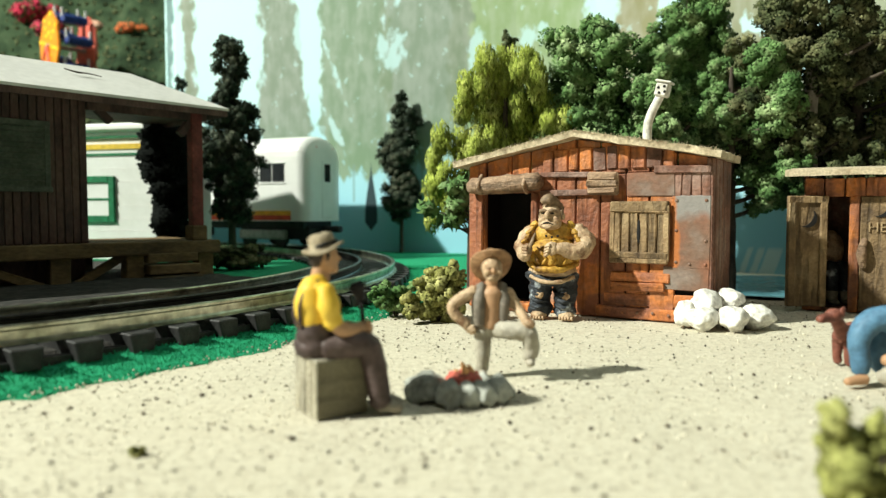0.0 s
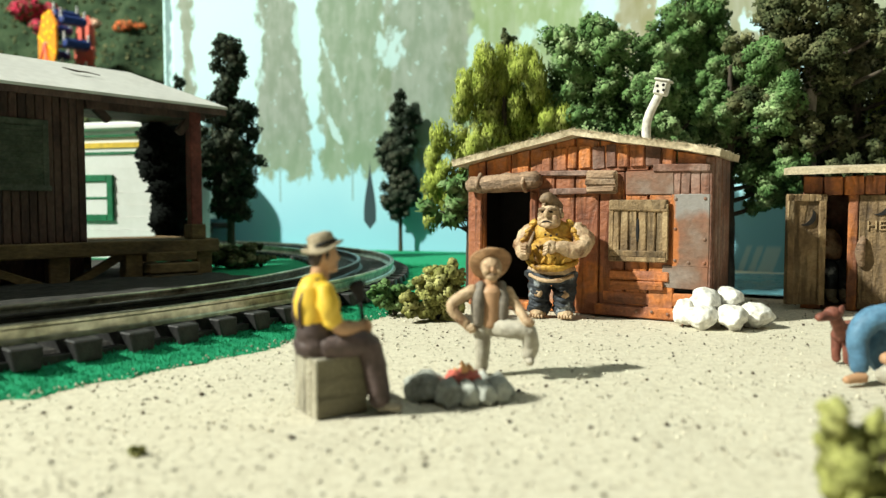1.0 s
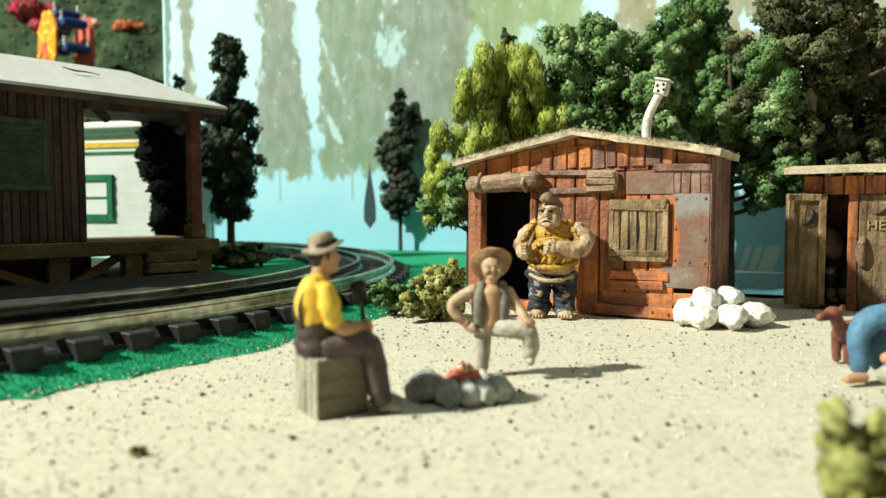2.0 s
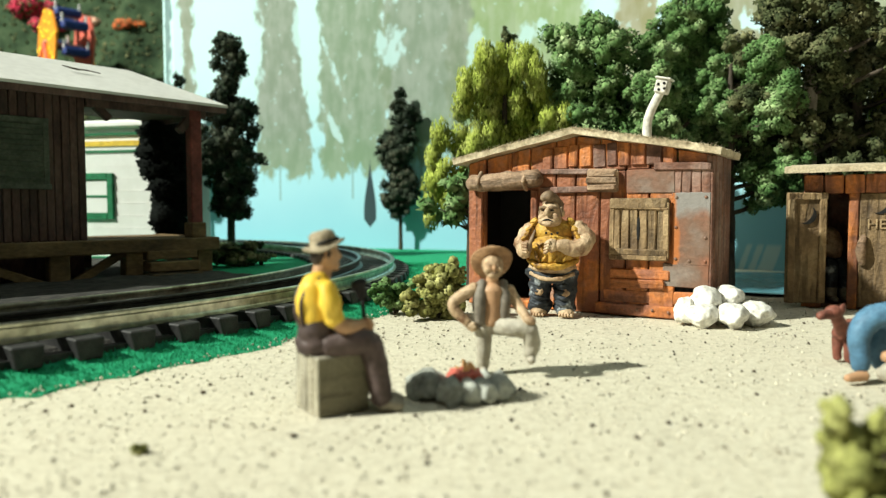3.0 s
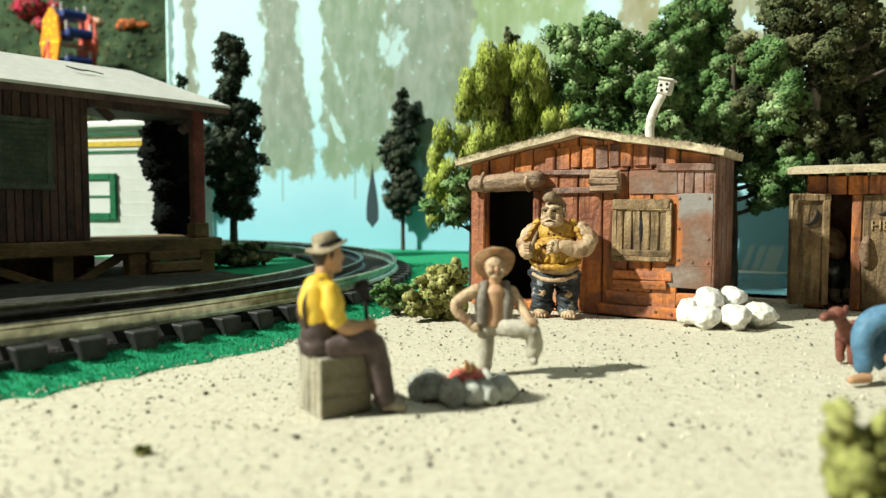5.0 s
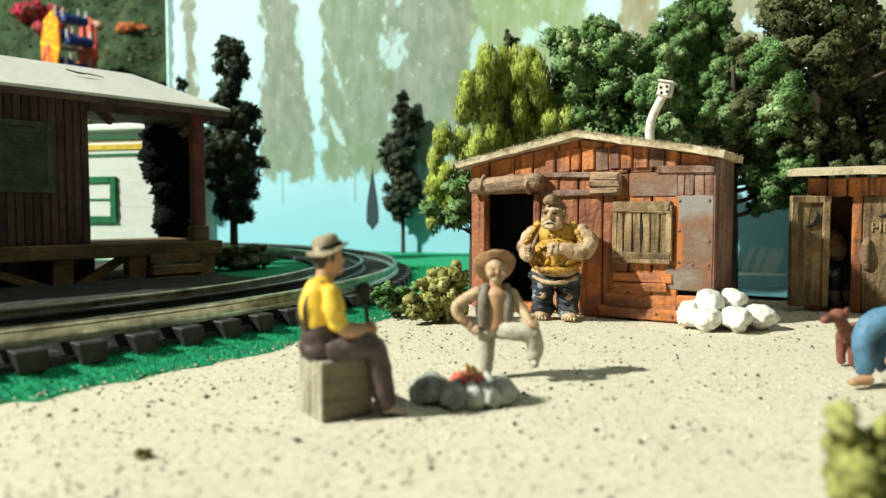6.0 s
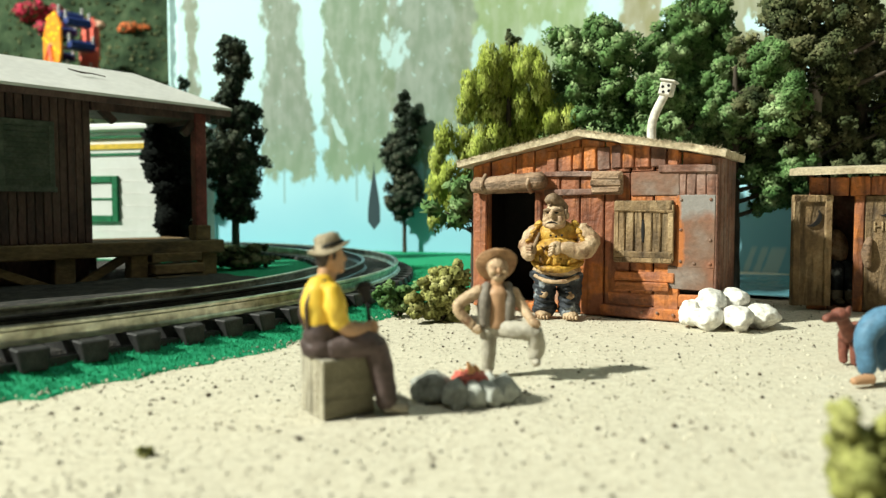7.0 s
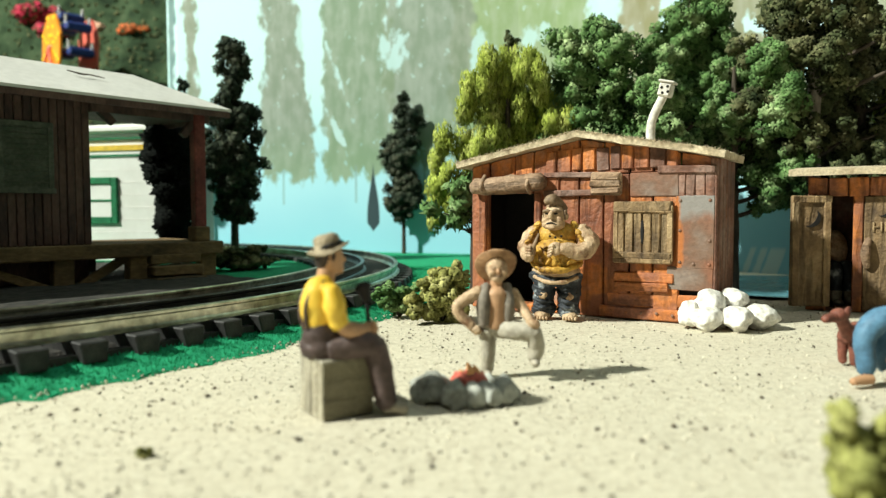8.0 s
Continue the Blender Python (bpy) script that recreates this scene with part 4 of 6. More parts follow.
# ---- station ----
def build_station():
    rng = random.Random(2)
    S = empty("station", -16.7, 26.2, 0, 47.3, "dark brown wooden station on posts with pale roof", "station building")
    # local x along the front to the right, local y into the building
    L0, L1, D = -12.0, 8.75, 6.0
    dz = 2.05
    part("platform_deck", box(bmesh.new(), ((L0 + L1) / 2, D / 2, dz - .1), (L1 - L0, D, .2), (0, 0, 0), .02), M["deck_wood"], S)
    part("edge_beam", box(bmesh.new(), ((L0 + L1) / 2, -.1, dz - .28), (L1 - L0 + .3, .35, .6), (0, 0, 0), .05, jitter=.03, rng=rng), M["deck_wood"], S)
    part("end_beam", box(bmesh.new(), (L1 + .1, D / 2, dz - .28), (.35, D, .6), (0, 0, 0), .05), M["deck_wood"], S)
    for x in (-11, -6.5, -2, 2.0, 4.95, 8.2):
        for y in (.15, D - .2):
            part("support_post", box(bmesh.new(), (x, y, .75), (.75, .6, 1.7), (0, 0, 0), .04, jitter=.02, rng=rng), M["deck_wood"], S)
    part("skirt_wall", box(bmesh.new(), ((L0 + 3.3) / 2, 1.0, .9), (3.3 - L0, .2, 1.9), (0, 0, 0), .03), M["station_wood"], S, "dark boarded skirt under the deck")
    for x0, x1 in ((2.3, 4.6), (1.8, -1.4), (-2.4, -6)):
        ang = math.degrees(math.atan2(1.35, x1 - x0))
        part("brace", box(bmesh.new(), ((x0 + x1) / 2, .1, .85), (math.hypot(x1 - x0, 1.35), .3, .34), (0, -ang, 0), .03), M["deck_wood"], S)
    for k in range(3):
        part("step", box(bmesh.new(), (6.6, .2 - .1 * k, 1.35 - .5 * k), (2.3, 1.0 + .3 * k, .42), (0, 0, 0), .04), M["deck_wood"], S)
    # clapboard wall: planks
    wx = 3.42
    x = L0 + .2
    while x < wx - .05:
        w = min(.31, wx - x)
        part("plank", box(bmesh.new(), (x + w / 2, .75 + rng.uniform(-.02, .02), dz + 3.0), (w - .03, .16, 6.0), (0, 0, 0), .03), M["station_wood"], S)
        x += w
    part("inner_wall", box(bmesh.new(), ((L0 + wx) / 2, .9, dz + 3.0), (wx - L0 - .1, .1, 5.9)), M["station_wood"], S)
    part("end_wall", box(bmesh.new(), (wx - .1, D / 2, dz + 3.0), (.2, D - 1.6, 6.0), (0, 0, 0), .02), M["station_wood"], S)
    part("back_wall", box(bmesh.new(), ((L0 + wx) / 2, D - .8, dz + 3.0), (wx - L0, .2, 6.0)), M["station_wood"], S)
    # shuttered windows
    for sx in (.95, -5.2):
        w = part("window", box(bmesh.new(), (sx, .62, 5.55), (1.95, .14, 2.75), (0, 0, 0), .03), M["shutter_green"], S, "closed dull green louvred shutter")
        for c, s in (((sx - .88, .55, 5.55), (.22, .14, 2.8)), ((sx + .88, .55, 5.55), (.22, .14, 2.8)), ((sx, .55, 6.85), (2.0, .14, .24)), ((sx, .55, 4.25), (2.1, .2, .22))):
            part("frame", box(bmesh.new(), c, s, (0, 0, 0), .03), M["shutter_green"], w)
        for k in range(11):
            part("louvre", box(bmesh.new(), (sx, .54, 4.5 + .21 * k), (1.55, .05, .2), (28, 0, 0)), M["shutter_green"], w)
    # porch posts, brackets and beam
    for y in (.75,):
        p = part("porch_post", box(bmesh.new(), (8.22, y, dz + 2.95), (.55, .5, 5.9), (0, 0, 0), .04), M["station_post"], S, "dark red porch post")
        part("post_foot", box(bmesh.new(), (8.22, y, dz + .35), (.75, .75, .7), (0, 0, 0), .05), M["deck_wood"], p)
        part("bracket", box(bmesh.new(), (7.85, y, dz + 5.35), (.35, .35, 1.2), (0, 38, 0), .03), M["station_wood"], p)
        part("bracket", box(bmesh.new(), (3.95, y, dz + 5.55), (.3, .35, 1.2), (0, -48, 0), .03), M["station_wood"], S)
        part("porch_beam", box(bmesh.new(), ((wx + 8.75) / 2, y, dz + 5.8), (8.75 - wx, .4, .5), (0, 0, 0), .03), M["station_wood"], S)
    # hipped roof with thickness
    o, z0, rise, inset = .85, 8.05, 1.66, 3.0
    xa, xb, ya, yb = L0 - .8, L1 + .5, -o + .3, D + o - .3
    mid = (ya + yb) / 2
    bm = bmesh.new()
    lo = [bm.verts.new(p) for p in ((xa, ya, z0), (xb, ya, z0), (xb, yb, z0), (xa, yb, z0))]
    hi = [bm.verts.new(p) for p in ((xa + inset, mid, z0 + rise), (xb - inset, mid, z0 + rise))]
    fs = [bm.faces.new(q) for q in ((lo[0], lo[1], hi[1], hi[0]), (lo[1], lo[2], hi[1]), (lo[2], lo[3], hi[0], hi[1]), (lo[3], lo[0], hi[0]))]
    ret = bmesh.ops.extrude_face_region(bm, geom=fs)
    bmesh.ops.translate(bm, vec=(0, 0, .12), verts=[v for v in ret["geom"] if isinstance(v, bmesh.types.BMVert)])
    bmesh.ops.recalc_face_normals(bm, faces=list(bm.faces))
    part("roof", bm, M["roof_white"], S, "pale weathered sheet roof")
    # a dark mark on the roof sheet, added as a thin limb
    part("roof_mark", limb(bmesh.new(), [(2.9, 1.62, 9.36), (3.4, 1.45, 9.25), (3.8, 1.5, 9.27), (4.3, 1.3, 9.18)], [.02, .045, .03, .02], seg=6), M["bark"], S, "dark mark on the roof, built as a thin raised strip")
    part("eave_board", box(bmesh.new(), ((xa + xb) / 2, ya + .1, z0 - .12), (xb - xa - .1, .12, .28)), M["station_wood"], S)
    part("eave_board", box(bmesh.new(), (xb - .1, mid, z0 - .12), (.12, yb - ya - .3, .28)), M["station_wood"], S)
    part("soffit", box(bmesh.new(), ((xa + xb) / 2, mid, z0 - .03), (xb - xa - .3, yb - ya - .3, .06)), M["station_wood"], S)


build_station()


def build_shade_pad():
    # dark sheet added over the turf to paint in the station's shade
    me = grid_mesh("gravel_pad", -13, 8.6, -6.5, 12, 44, 40, lambda x, y: .52 + .08 * noise.noise(Vector((x, y, 0)) * .8))
    ob = part("gravel_pad", me, M["ballast"])
    ob.matrix_world = pose(-16.7 * U, 26.2 * U, 0, 0, 0, 47.3)
    tagged(ob, "dark sheet added for the shade under the station", "ground", kind="structure")


build_shade_pad()


def build_trailer():
    T = empty("trailer_house", -22.0, 41.6, 0, -14, "white clapboard trailer house with green window frames", "trailer house")
    L, D = 12.6, 4.0
    bm = bmesh.new()
    box(bm, (L / 2 - 6, D / 2, 4.3), (L, D, 7.6), (0, 0, 0), .1)
    part("body", bm, M["siding_white"], T)
    for k in range(9):
        part("clapboard", box(bmesh.new(), (L / 2 - 6, -.03, 1.2 + .72 * k), (L, .1, .7), (4, 0, 0)), M["siding_white"], T)
    for z, h, m in ((7.75, .12, "trim_green"), (7.2, .3, "stripe_yellow"), (6.75, .14, "trim_green")):
        part("stripe", box(bmesh.new(), (L / 2 - 6, -.08, z), (L + .1, .12, h)), M[m], T)
    part("roof", box(bmesh.new(), (L / 2 - 6, D / 2, 8.3), (L + .5, D + .6, .5), (0, 0, 0), .15), M["siding_white"], T)
    for sx in (1.5, -4.0):
        w = part("window", box(bmesh.new(), (sx, -.1, 4.14), (2.2, .1, 2.2)), M["car_white"], T)
        for c, s in (((sx - 1.15, -.14, 4.14), (.42, .2, 2.7)), ((sx + 1.15, -.14, 4.14), (.42, .2, 2.7)), ((sx, -.14, 5.3), (1.88, .2, .4)), ((sx, -.14, 2.98), (1.88, .2, .4)), ((sx, -.13, 4.14), (1.88, .14, .14))):
            part("frame", box(bmesh.new(), c, s, (0, 0, 0), .03), M["trim_green"], w)
    part("skirt", box(bmesh.new(), (L / 2 - 6, D / 2, .35), (L - .4, D - .4, .6)), M["siding_white"], T)


build_trailer()


# ---- plants ----
def bits_in_clumps(rng, clumps, n, fuzz=.09):
    """Places near the surfaces of ellipsoid clumps (x, y, z, rx, ry, rz)."""
    c = np.array(clumps, float)
    w = (c[:, 3] * c[:, 5]) ** 1.0
    i = rng.choice(len(c), n, p=w / w.sum())
    d = rng.normal(size=(n, 3))
    d /= np.linalg.norm(d, axis=1, keepdims=True)
    r = 1 - np.abs(rng.normal(0, fuzz, (n, 1)))
    bump = 1 + .18 * np.sin(d[:, :1] * 7 + i[:, None]) * np.sin(d[:, 1:2] * 6 + 2 * i[:, None]) * np.sin(d[:, 2:] * 7)
    return c[i, :3] + d * r * bump * c[i, 3:6], d


def lobe_clumps(rng, clumps, k):
    """Knobbly sprays that stand out of the surface of each clump."""
    out = []
    for x, y, z, rx, ry, rz in clumps:
        d = rng.normal(size=(k, 3))
        d[:, 2] += .25
        d /= np.linalg.norm(d, axis=1, keepdims=True)
        for a, b, c in d:
            f = rng.uniform(.28, .5)
            g = rng.uniform(.7, 1.0)
            out.append((x + a * rx * g, y + b * ry * g, z + c * rz * g, rx * f, ry * f, rz * f * rng.uniform(.7, 1.0)))
        out.append((x, y, z, rx * .6, ry * .6, rz * .6))
    return out


def tree(name, x, y, z, h, clumps, n, leaf, size, label, trunk=.22, seed=0, base="ico", stretch=(1, 1, .7), upright=False, lean=0.0, group="", limbs=True, fuzz=.14, lobes=8, bark="bark", core=.66):
    rng = np.random.default_rng(seed)
    T = empty(name, x, y, z, label=label, category="tree", group=group)
    bm = limb(bmesh.new(), [(0, 0, -.15), (lean * .3, 0, h * .35), (lean * .7, 0, h * .7), (lean, 0, h * .95)], [trunk * 1.25, trunk, trunk * .6, trunk * .2], amp=.2, seed=seed, seg=9)
    part("trunk", bm, M[bark], T, smooth=True)
    if limbs:
        for c in clumps[:14]:
            z0 = min(max(c[2] - c[5] * .5 - .4, h * .15), h * .85)
            part("limb", limb(bmesh.new(), [(lean * z0 / h, 0, z0), (c[0] * .5, c[1] * .5, z0 + .3), (c[0], c[1], c[2])], [trunk * .4, trunk * .3, trunk * .12], seg=6), M["bark"], T, smooth=True)
    if lobes:
        clumps = lobe_clumps(rng, clumps, lobes)
    at, out = bits_in_clumps(rng, clumps, n, fuzz)
    me = scatter("crown", at, size * rng.uniform(.6, 1.6, n), rng, base, stretch, upright, .45, out)
    part("crown", me, M[leaf], T)
    # spongy cores that the leaves sit on
    c = np.array(clumps, float)
    size = np.minimum(c[:, 3], c[:, 5]) * core
    cores = scatter("inner_crown", c[:, :3], size, rng, "ico", (1, 1, 1), rough=.18, out=np.zeros((len(c), 3)))
    part("inner_crown", cores, M[leaf], T)
    return T


def spire_clumps(rng, h, z0, r, n, point=.9):
    """A ragged conifer: rings of clumps that shrink towards the tip."""
    out = []
    for k in range(n):
        t = (k + rng.random() * .6) / n
        rr = r * (1 - t * point) * rng.uniform(.55, 1.3) * min(1, .55 + 2.5 * t)
        for _ in range(3):
            a = rng.uniform(0, 2 * np.pi)
            s = rr * rng.uniform(.42, .65)
            out.append((math.cos(a) * rr * .55, math.sin(a) * rr * .55, z0 + (h - z0) * t, s, s, s * rng.uniform(.8, 1.3)))
        out.append((0, 0, z0 + (h - z0) * t, rr * .55, rr * .55, (h - z0) / n * .9))
    return out


def dome_clumps(rng, z0, h, r, n, s0, s1):
    out = []
    for k in range(n):
        t = rng.random()
        a = rng.uniform(0, 2 * np.pi)
        rr = r * math.sqrt(max(.05, 1 - (2 * t - .8) ** 2 * .75)) * math.sqrt(rng.random())
        s = rng.uniform(s0, s1)
        out.append((math.cos(a) * rr, math.sin(a) * rr, z0 + (h - z0) * t, s, s, s * rng.uniform(.9, 1.4)))
    for t in (.2, .4, .6, .78):      # denser middle
        out.append((rng.normal(0, r * .2), rng.normal(0, r * .2), z0 + (h - z0) * t, r * .55, r * .55, (h - z0) * .16))
    return out


def bush(name, x, y, z, r, h, n, leaf, size, label, seed):
    rng = np.random.default_rng(seed)
    B = empty(name, x, y, z, label=label, category="bush")
    cl = [(rng.normal(0, r * .42), rng.normal(0, r * .42), h * rng.uniform(.15, .82), r * rng.uniform(.2, .42), r * rng.uniform(.2, .42), h * rng.uniform(.1, .22)) for _ in range(20)]
    cl.append((0, 0, h * .32, r * .6, r * .6, h * .36))
    for k in range(4):
        part("stem", limb(bmesh.new(), [(0, 0, -.05), (cl[k][0] * .5, cl[k][1] * .5, h * .25), (cl[k][0], cl[k][1], cl[k][2])], [r * .06, r * .05, r * .02], seg=6), M["bark"], B, smooth=True)
    at, out = bits_in_clumps(rng, lobe_clumps(rng, cl, 8), n, .2)
    at[:, 2] = np.maximum(at[:, 2], .02)
    part("foliage", scatter("foliage", at, size * rng.uniform(.5, 1.5, n), rng, "ico", (1, 1, .8), rough=.5, out=out), M[leaf], B)
    return B


def build_plants():
    r = np.random.default_rng(21)
    leafy = (1, .6, .4)
    tree("conifer_tree", -12.8, 42, .3, 13.4, spire_clumps(r, 13.2, 2.6, 1.85, 17, .28), 30000, "leaf_dark", .085, "tall dark conifer with ragged gaps beside the station", .2, 1, "oct", leafy)
    tree("conifer_tree", -3.1, 50.75, .4, 11.6, [(c[0], c[1] * .5, c[2], c[3], c[4] * .5, c[5]) for c in spire_clumps(r, 11.6, 2.9, 1.95, 14, .62)], 18000, "leaf_dark", .085, "slim dark conifer on a bare stem by the backdrop", .13, 2, "oct", leafy)
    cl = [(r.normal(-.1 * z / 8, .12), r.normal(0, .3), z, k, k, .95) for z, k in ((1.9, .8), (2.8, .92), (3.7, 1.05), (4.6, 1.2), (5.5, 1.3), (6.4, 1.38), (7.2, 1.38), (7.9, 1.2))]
    tree("conifer_tree", -14.85, 37.9, .1, 8.2, cl, 16000, "leaf_shaded", .11, "bushy tree behind the station porch, shade put into its black leaves", .2, 3, "oct", leafy, lobes=0)
    tree("conifer_tree", -21.6, 57.0, 0, 14.0, spire_clumps(r, 14.4, 5, 2.2, 10, .8), 5000, "leaf_dark", .12, "small dark conifer behind the station roof", .15, 4, "oct", leafy)
    # wood behind the shack
    wood = "wood behind the shack"
    cl = []
    for z in np.linspace(3.4, 9.9, 34):
        w = min(3.3, (11.2 - z) * .66 + .35)
        for _ in range(5):
            cl.append((r.uniform(-1, 1) * w * .9 - .12 * (8 - z), r.normal(0, .7), z + r.normal(0, .25), r.uniform(.3, .5), .4, r.uniform(.45, .9)))
    tree("willow_tree", 2.7, 31.0, 0, 9.8, cl, 52000, "leaf_lime", .078, "lime green willow with hanging strands behind the shack", .22, 5, "oct", (.25, .25, 1.3), True, group=wood, fuzz=.28, lobes=0, core=.45)
    cl = [(r.normal(-.6, .5), r.normal(0, .5), r.uniform(2.9, 4.6), .42, .42, .3) for _ in range(13)]
    tree("sapling", 1.0, 27.4, 0, 4.4, cl, 620, "leaf_green", .2, "leafy green sapling beside the shack wall", .1, 15, "oct", (1, .5, .12), group=wood, fuzz=.6, lobes=0, core=.12)
    tree("broadleaf_tree", 6.5, 31.0, 0, 12.3, spire_clumps(r, 12.2, 3.5, 3.3, 13, .66), 50000, "leaf_green", .074, "dense mid-green clumpy tree behind the shack", .28, 6, "oct", leafy, group=wood)
    tree("broadleaf_tree", 3.2, 36, 0, 12.4, spire_clumps(r, 12.5, 8, 1.3, 6, .6), 6000, "leaf_olive", .08, "thin dark tree top above the willow", .2, 7, "oct", leafy, group=wood)
    tree("broadleaf_tree", 9.3, 29.0, 0, 8.8, dome_clumps(r, 3.6, 8.9, 1.9, 17, .55, .95), 30000, "leaf_green", .074, "low green tree beside the stove pipe", .25, 8, "oct", leafy, group=wood)
    tree("broadleaf_tree", 11.2, 32.5, 0, 13.8, dome_clumps(r, 7.0, 13.6, 2.1, 22, .65, 1.1), 42000, "leaf_green", .074, "tall dense green tree above the shack roof", .3, 9, "oct", leafy, group=wood)
    cl = [(c[0] + 1.0, *c[1:]) for c in dome_clumps(r, 3.4, 9.8, 2.0, 22, .6, 1.0)]
    tree("broadleaf_tree", 12.2, 29.9, 0, 10.0, cl, 36000, "leaf_green", .074, "dense green tree between shack and outhouse", .3, 10, "oct", leafy, group=wood)
    cl = dome_clumps(r, 4.2, 13.6, 3.3, 62, .5, .9)
    cl = [(c[0], abs(c[1]) + .6 if abs(c[0]) < .9 and 4.8 < c[2] < 8.2 else c[1], *c[2:]) for c in cl]
    tree("oak_tree", 15.45, 29.6, 0, 13.8, cl, 44000, "leaf_olive", .08, "dark olive tree with a thick pale trunk behind the outhouse", .34, 11, "oct", leafy, group=wood, bark="pale_bark")
    tree("broadleaf_tree", 18.6, 31.6, 0, 13.6, dome_clumps(r, 4.0, 12.6, 2.3, 34, .6, 1.0), 22000, "leaf_olive", .085, "dark olive tree at the far side of the outhouse", .3, 18, "oct", leafy, group=wood)
    # two trees added behind the shack to cast shade on the backdrop
    tree("broadleaf_tree", 10.3, 35.5, 0, 9.0, dome_clumps(r, 1.2, 9.6, 3.0, 50, .6, 1.0), 18000, "leaf_olive", .11, "dark undergrowth tree added deep in the wood to shade the backdrop", .3, 16, "oct", leafy, group=wood)
    tree("broadleaf_tree", 7.6, 35.0, 0, 8.6, dome_clumps(r, 1.0, 8.4, 2.6, 36, .6, 1.0), 12000, "leaf_olive", .11, "dark undergrowth tree added deep in the wood to shade the backdrop", .3, 17, "oct", leafy, group=wood)
    tree("willow_tree", 20.4, 32.0, 0, 11.5, dome_clumps(r, 3, 11, 1.9, 22, .5, .9), 12000, "leaf_lime", .1, "lime tree at the edge of the wood", .25, 12, "oct", (.28, .28, 1.5), True, group=wood)
    bush("bush", -.1, 21.4, 0, 1.22, 1.72, 12000, "leaf_bush", .044, "tan-green lichen bush beside the shack door", 31)
    bush("bush", -1.55, 22.2, .05, .7, 1.2, 5000, "leaf_green", .042, "small dark green bush beside the larger one", 32)
    bush("bush", 4.35, 7.0, 0, .6, 1.45, 8000, "leaf_moss", .036, "yellow-green lichen bush close to the viewer", 33)
    bush("bush", -10.6, 36.0, .4, 1.7, 1.3, 4600, "leaf_olive", .08, "low olive shrub beside the station steps", 34)
    bush("grass_tuft", -4.15, 9.3, 0, .1, .12, 200, "leaf_bush", .02, "tiny green tuft on the sand", 35)


build_plants()


# ---- yard things ----
def build_stones():
    for k, (x, y, z, a, b, c, rot) in enumerate((
            (7.4, 19.7, .34, .46, .4, .38, 10), (8.2, 19.6, .34, .54, .4, .38, 80), (9.0, 20.0, .34, .5, .42, .38, -20),
            (7.65, 20.2, .74, .5, .4, .38, 30), (8.45, 20.4, .82, .4, .34, .28, -15), (7.05, 20.2, .4, .34, .34, .4, 60))):
        bm = blob(bmesh.new(), (0, 0, 0), (a, b, c), (0, 0, rot), 4, .3, 1.1, k + 3)
        for v in bm.verts:      # a few broken facets
            for q in (Vector((.6, -.7, .4)), Vector((-.7, -.6, .3)), Vector((.1, -.5, .85)), Vector((-.2, .3, -.93))):
                d = v.co.dot(q.normalized()) - .88 * min(a, b, c) - .05 * ((k * 7) % 3)
                if d > 0:
                    v.co -= q.normalized() * d * .7
        ob = part("stone", bm, M["white_stone"], smooth=True)
        ob.location = (x * U, y * U, z * U)
        tagged(ob, "rounded chalky white stone in a heap by the shack", "stone", "stone heap")


def build_crate():
    rng = random.Random(6)
    C = empty("crate", -2.0, 10.9, 0, 35, "grey weathered wooden crate used as a seat", "crate")
    s, h = .9, .93
    part("core", box(bmesh.new(), (s / 2, s / 2, h / 2), (s - .06, s - .06, h - .02)), M["crate_wood"], C)
    for k in range(3):
        z = .155 + .31 * k
        part("plank", box(bmesh.new(), (s / 2, .02, z), (s, .05, .308), (0, 0, 0), .006, jitter=.004, rng=rng), M["crate_shaded"], C)
        part("plank", box(bmesh.new(), (s / 2, s - .02, z), (s, .05, .295), (0, 0, 0), .015, jitter=.01, rng=rng), M["crate_wood"], C)
    for k in range(4):
        y = .115 + .225 * k
        part("plank", box(bmesh.new(), (.02, y, h / 2), (.05, .21, h), (0, 0, 0), .02, jitter=.012, rng=rng), M["crate_wood"], C)
        part("plank", box(bmesh.new(), (s - .02, y, h / 2), (.05, .21, h), (0, 0, 0), .02, jitter=.012, rng=rng), M["crate_wood"], C)
        part("plank", box(bmesh.new(), (s / 2, y, h), (s + .02, .215, .05), (0, 0, 0), .015, jitter=.01, rng=rng), M["crate_wood"], C)


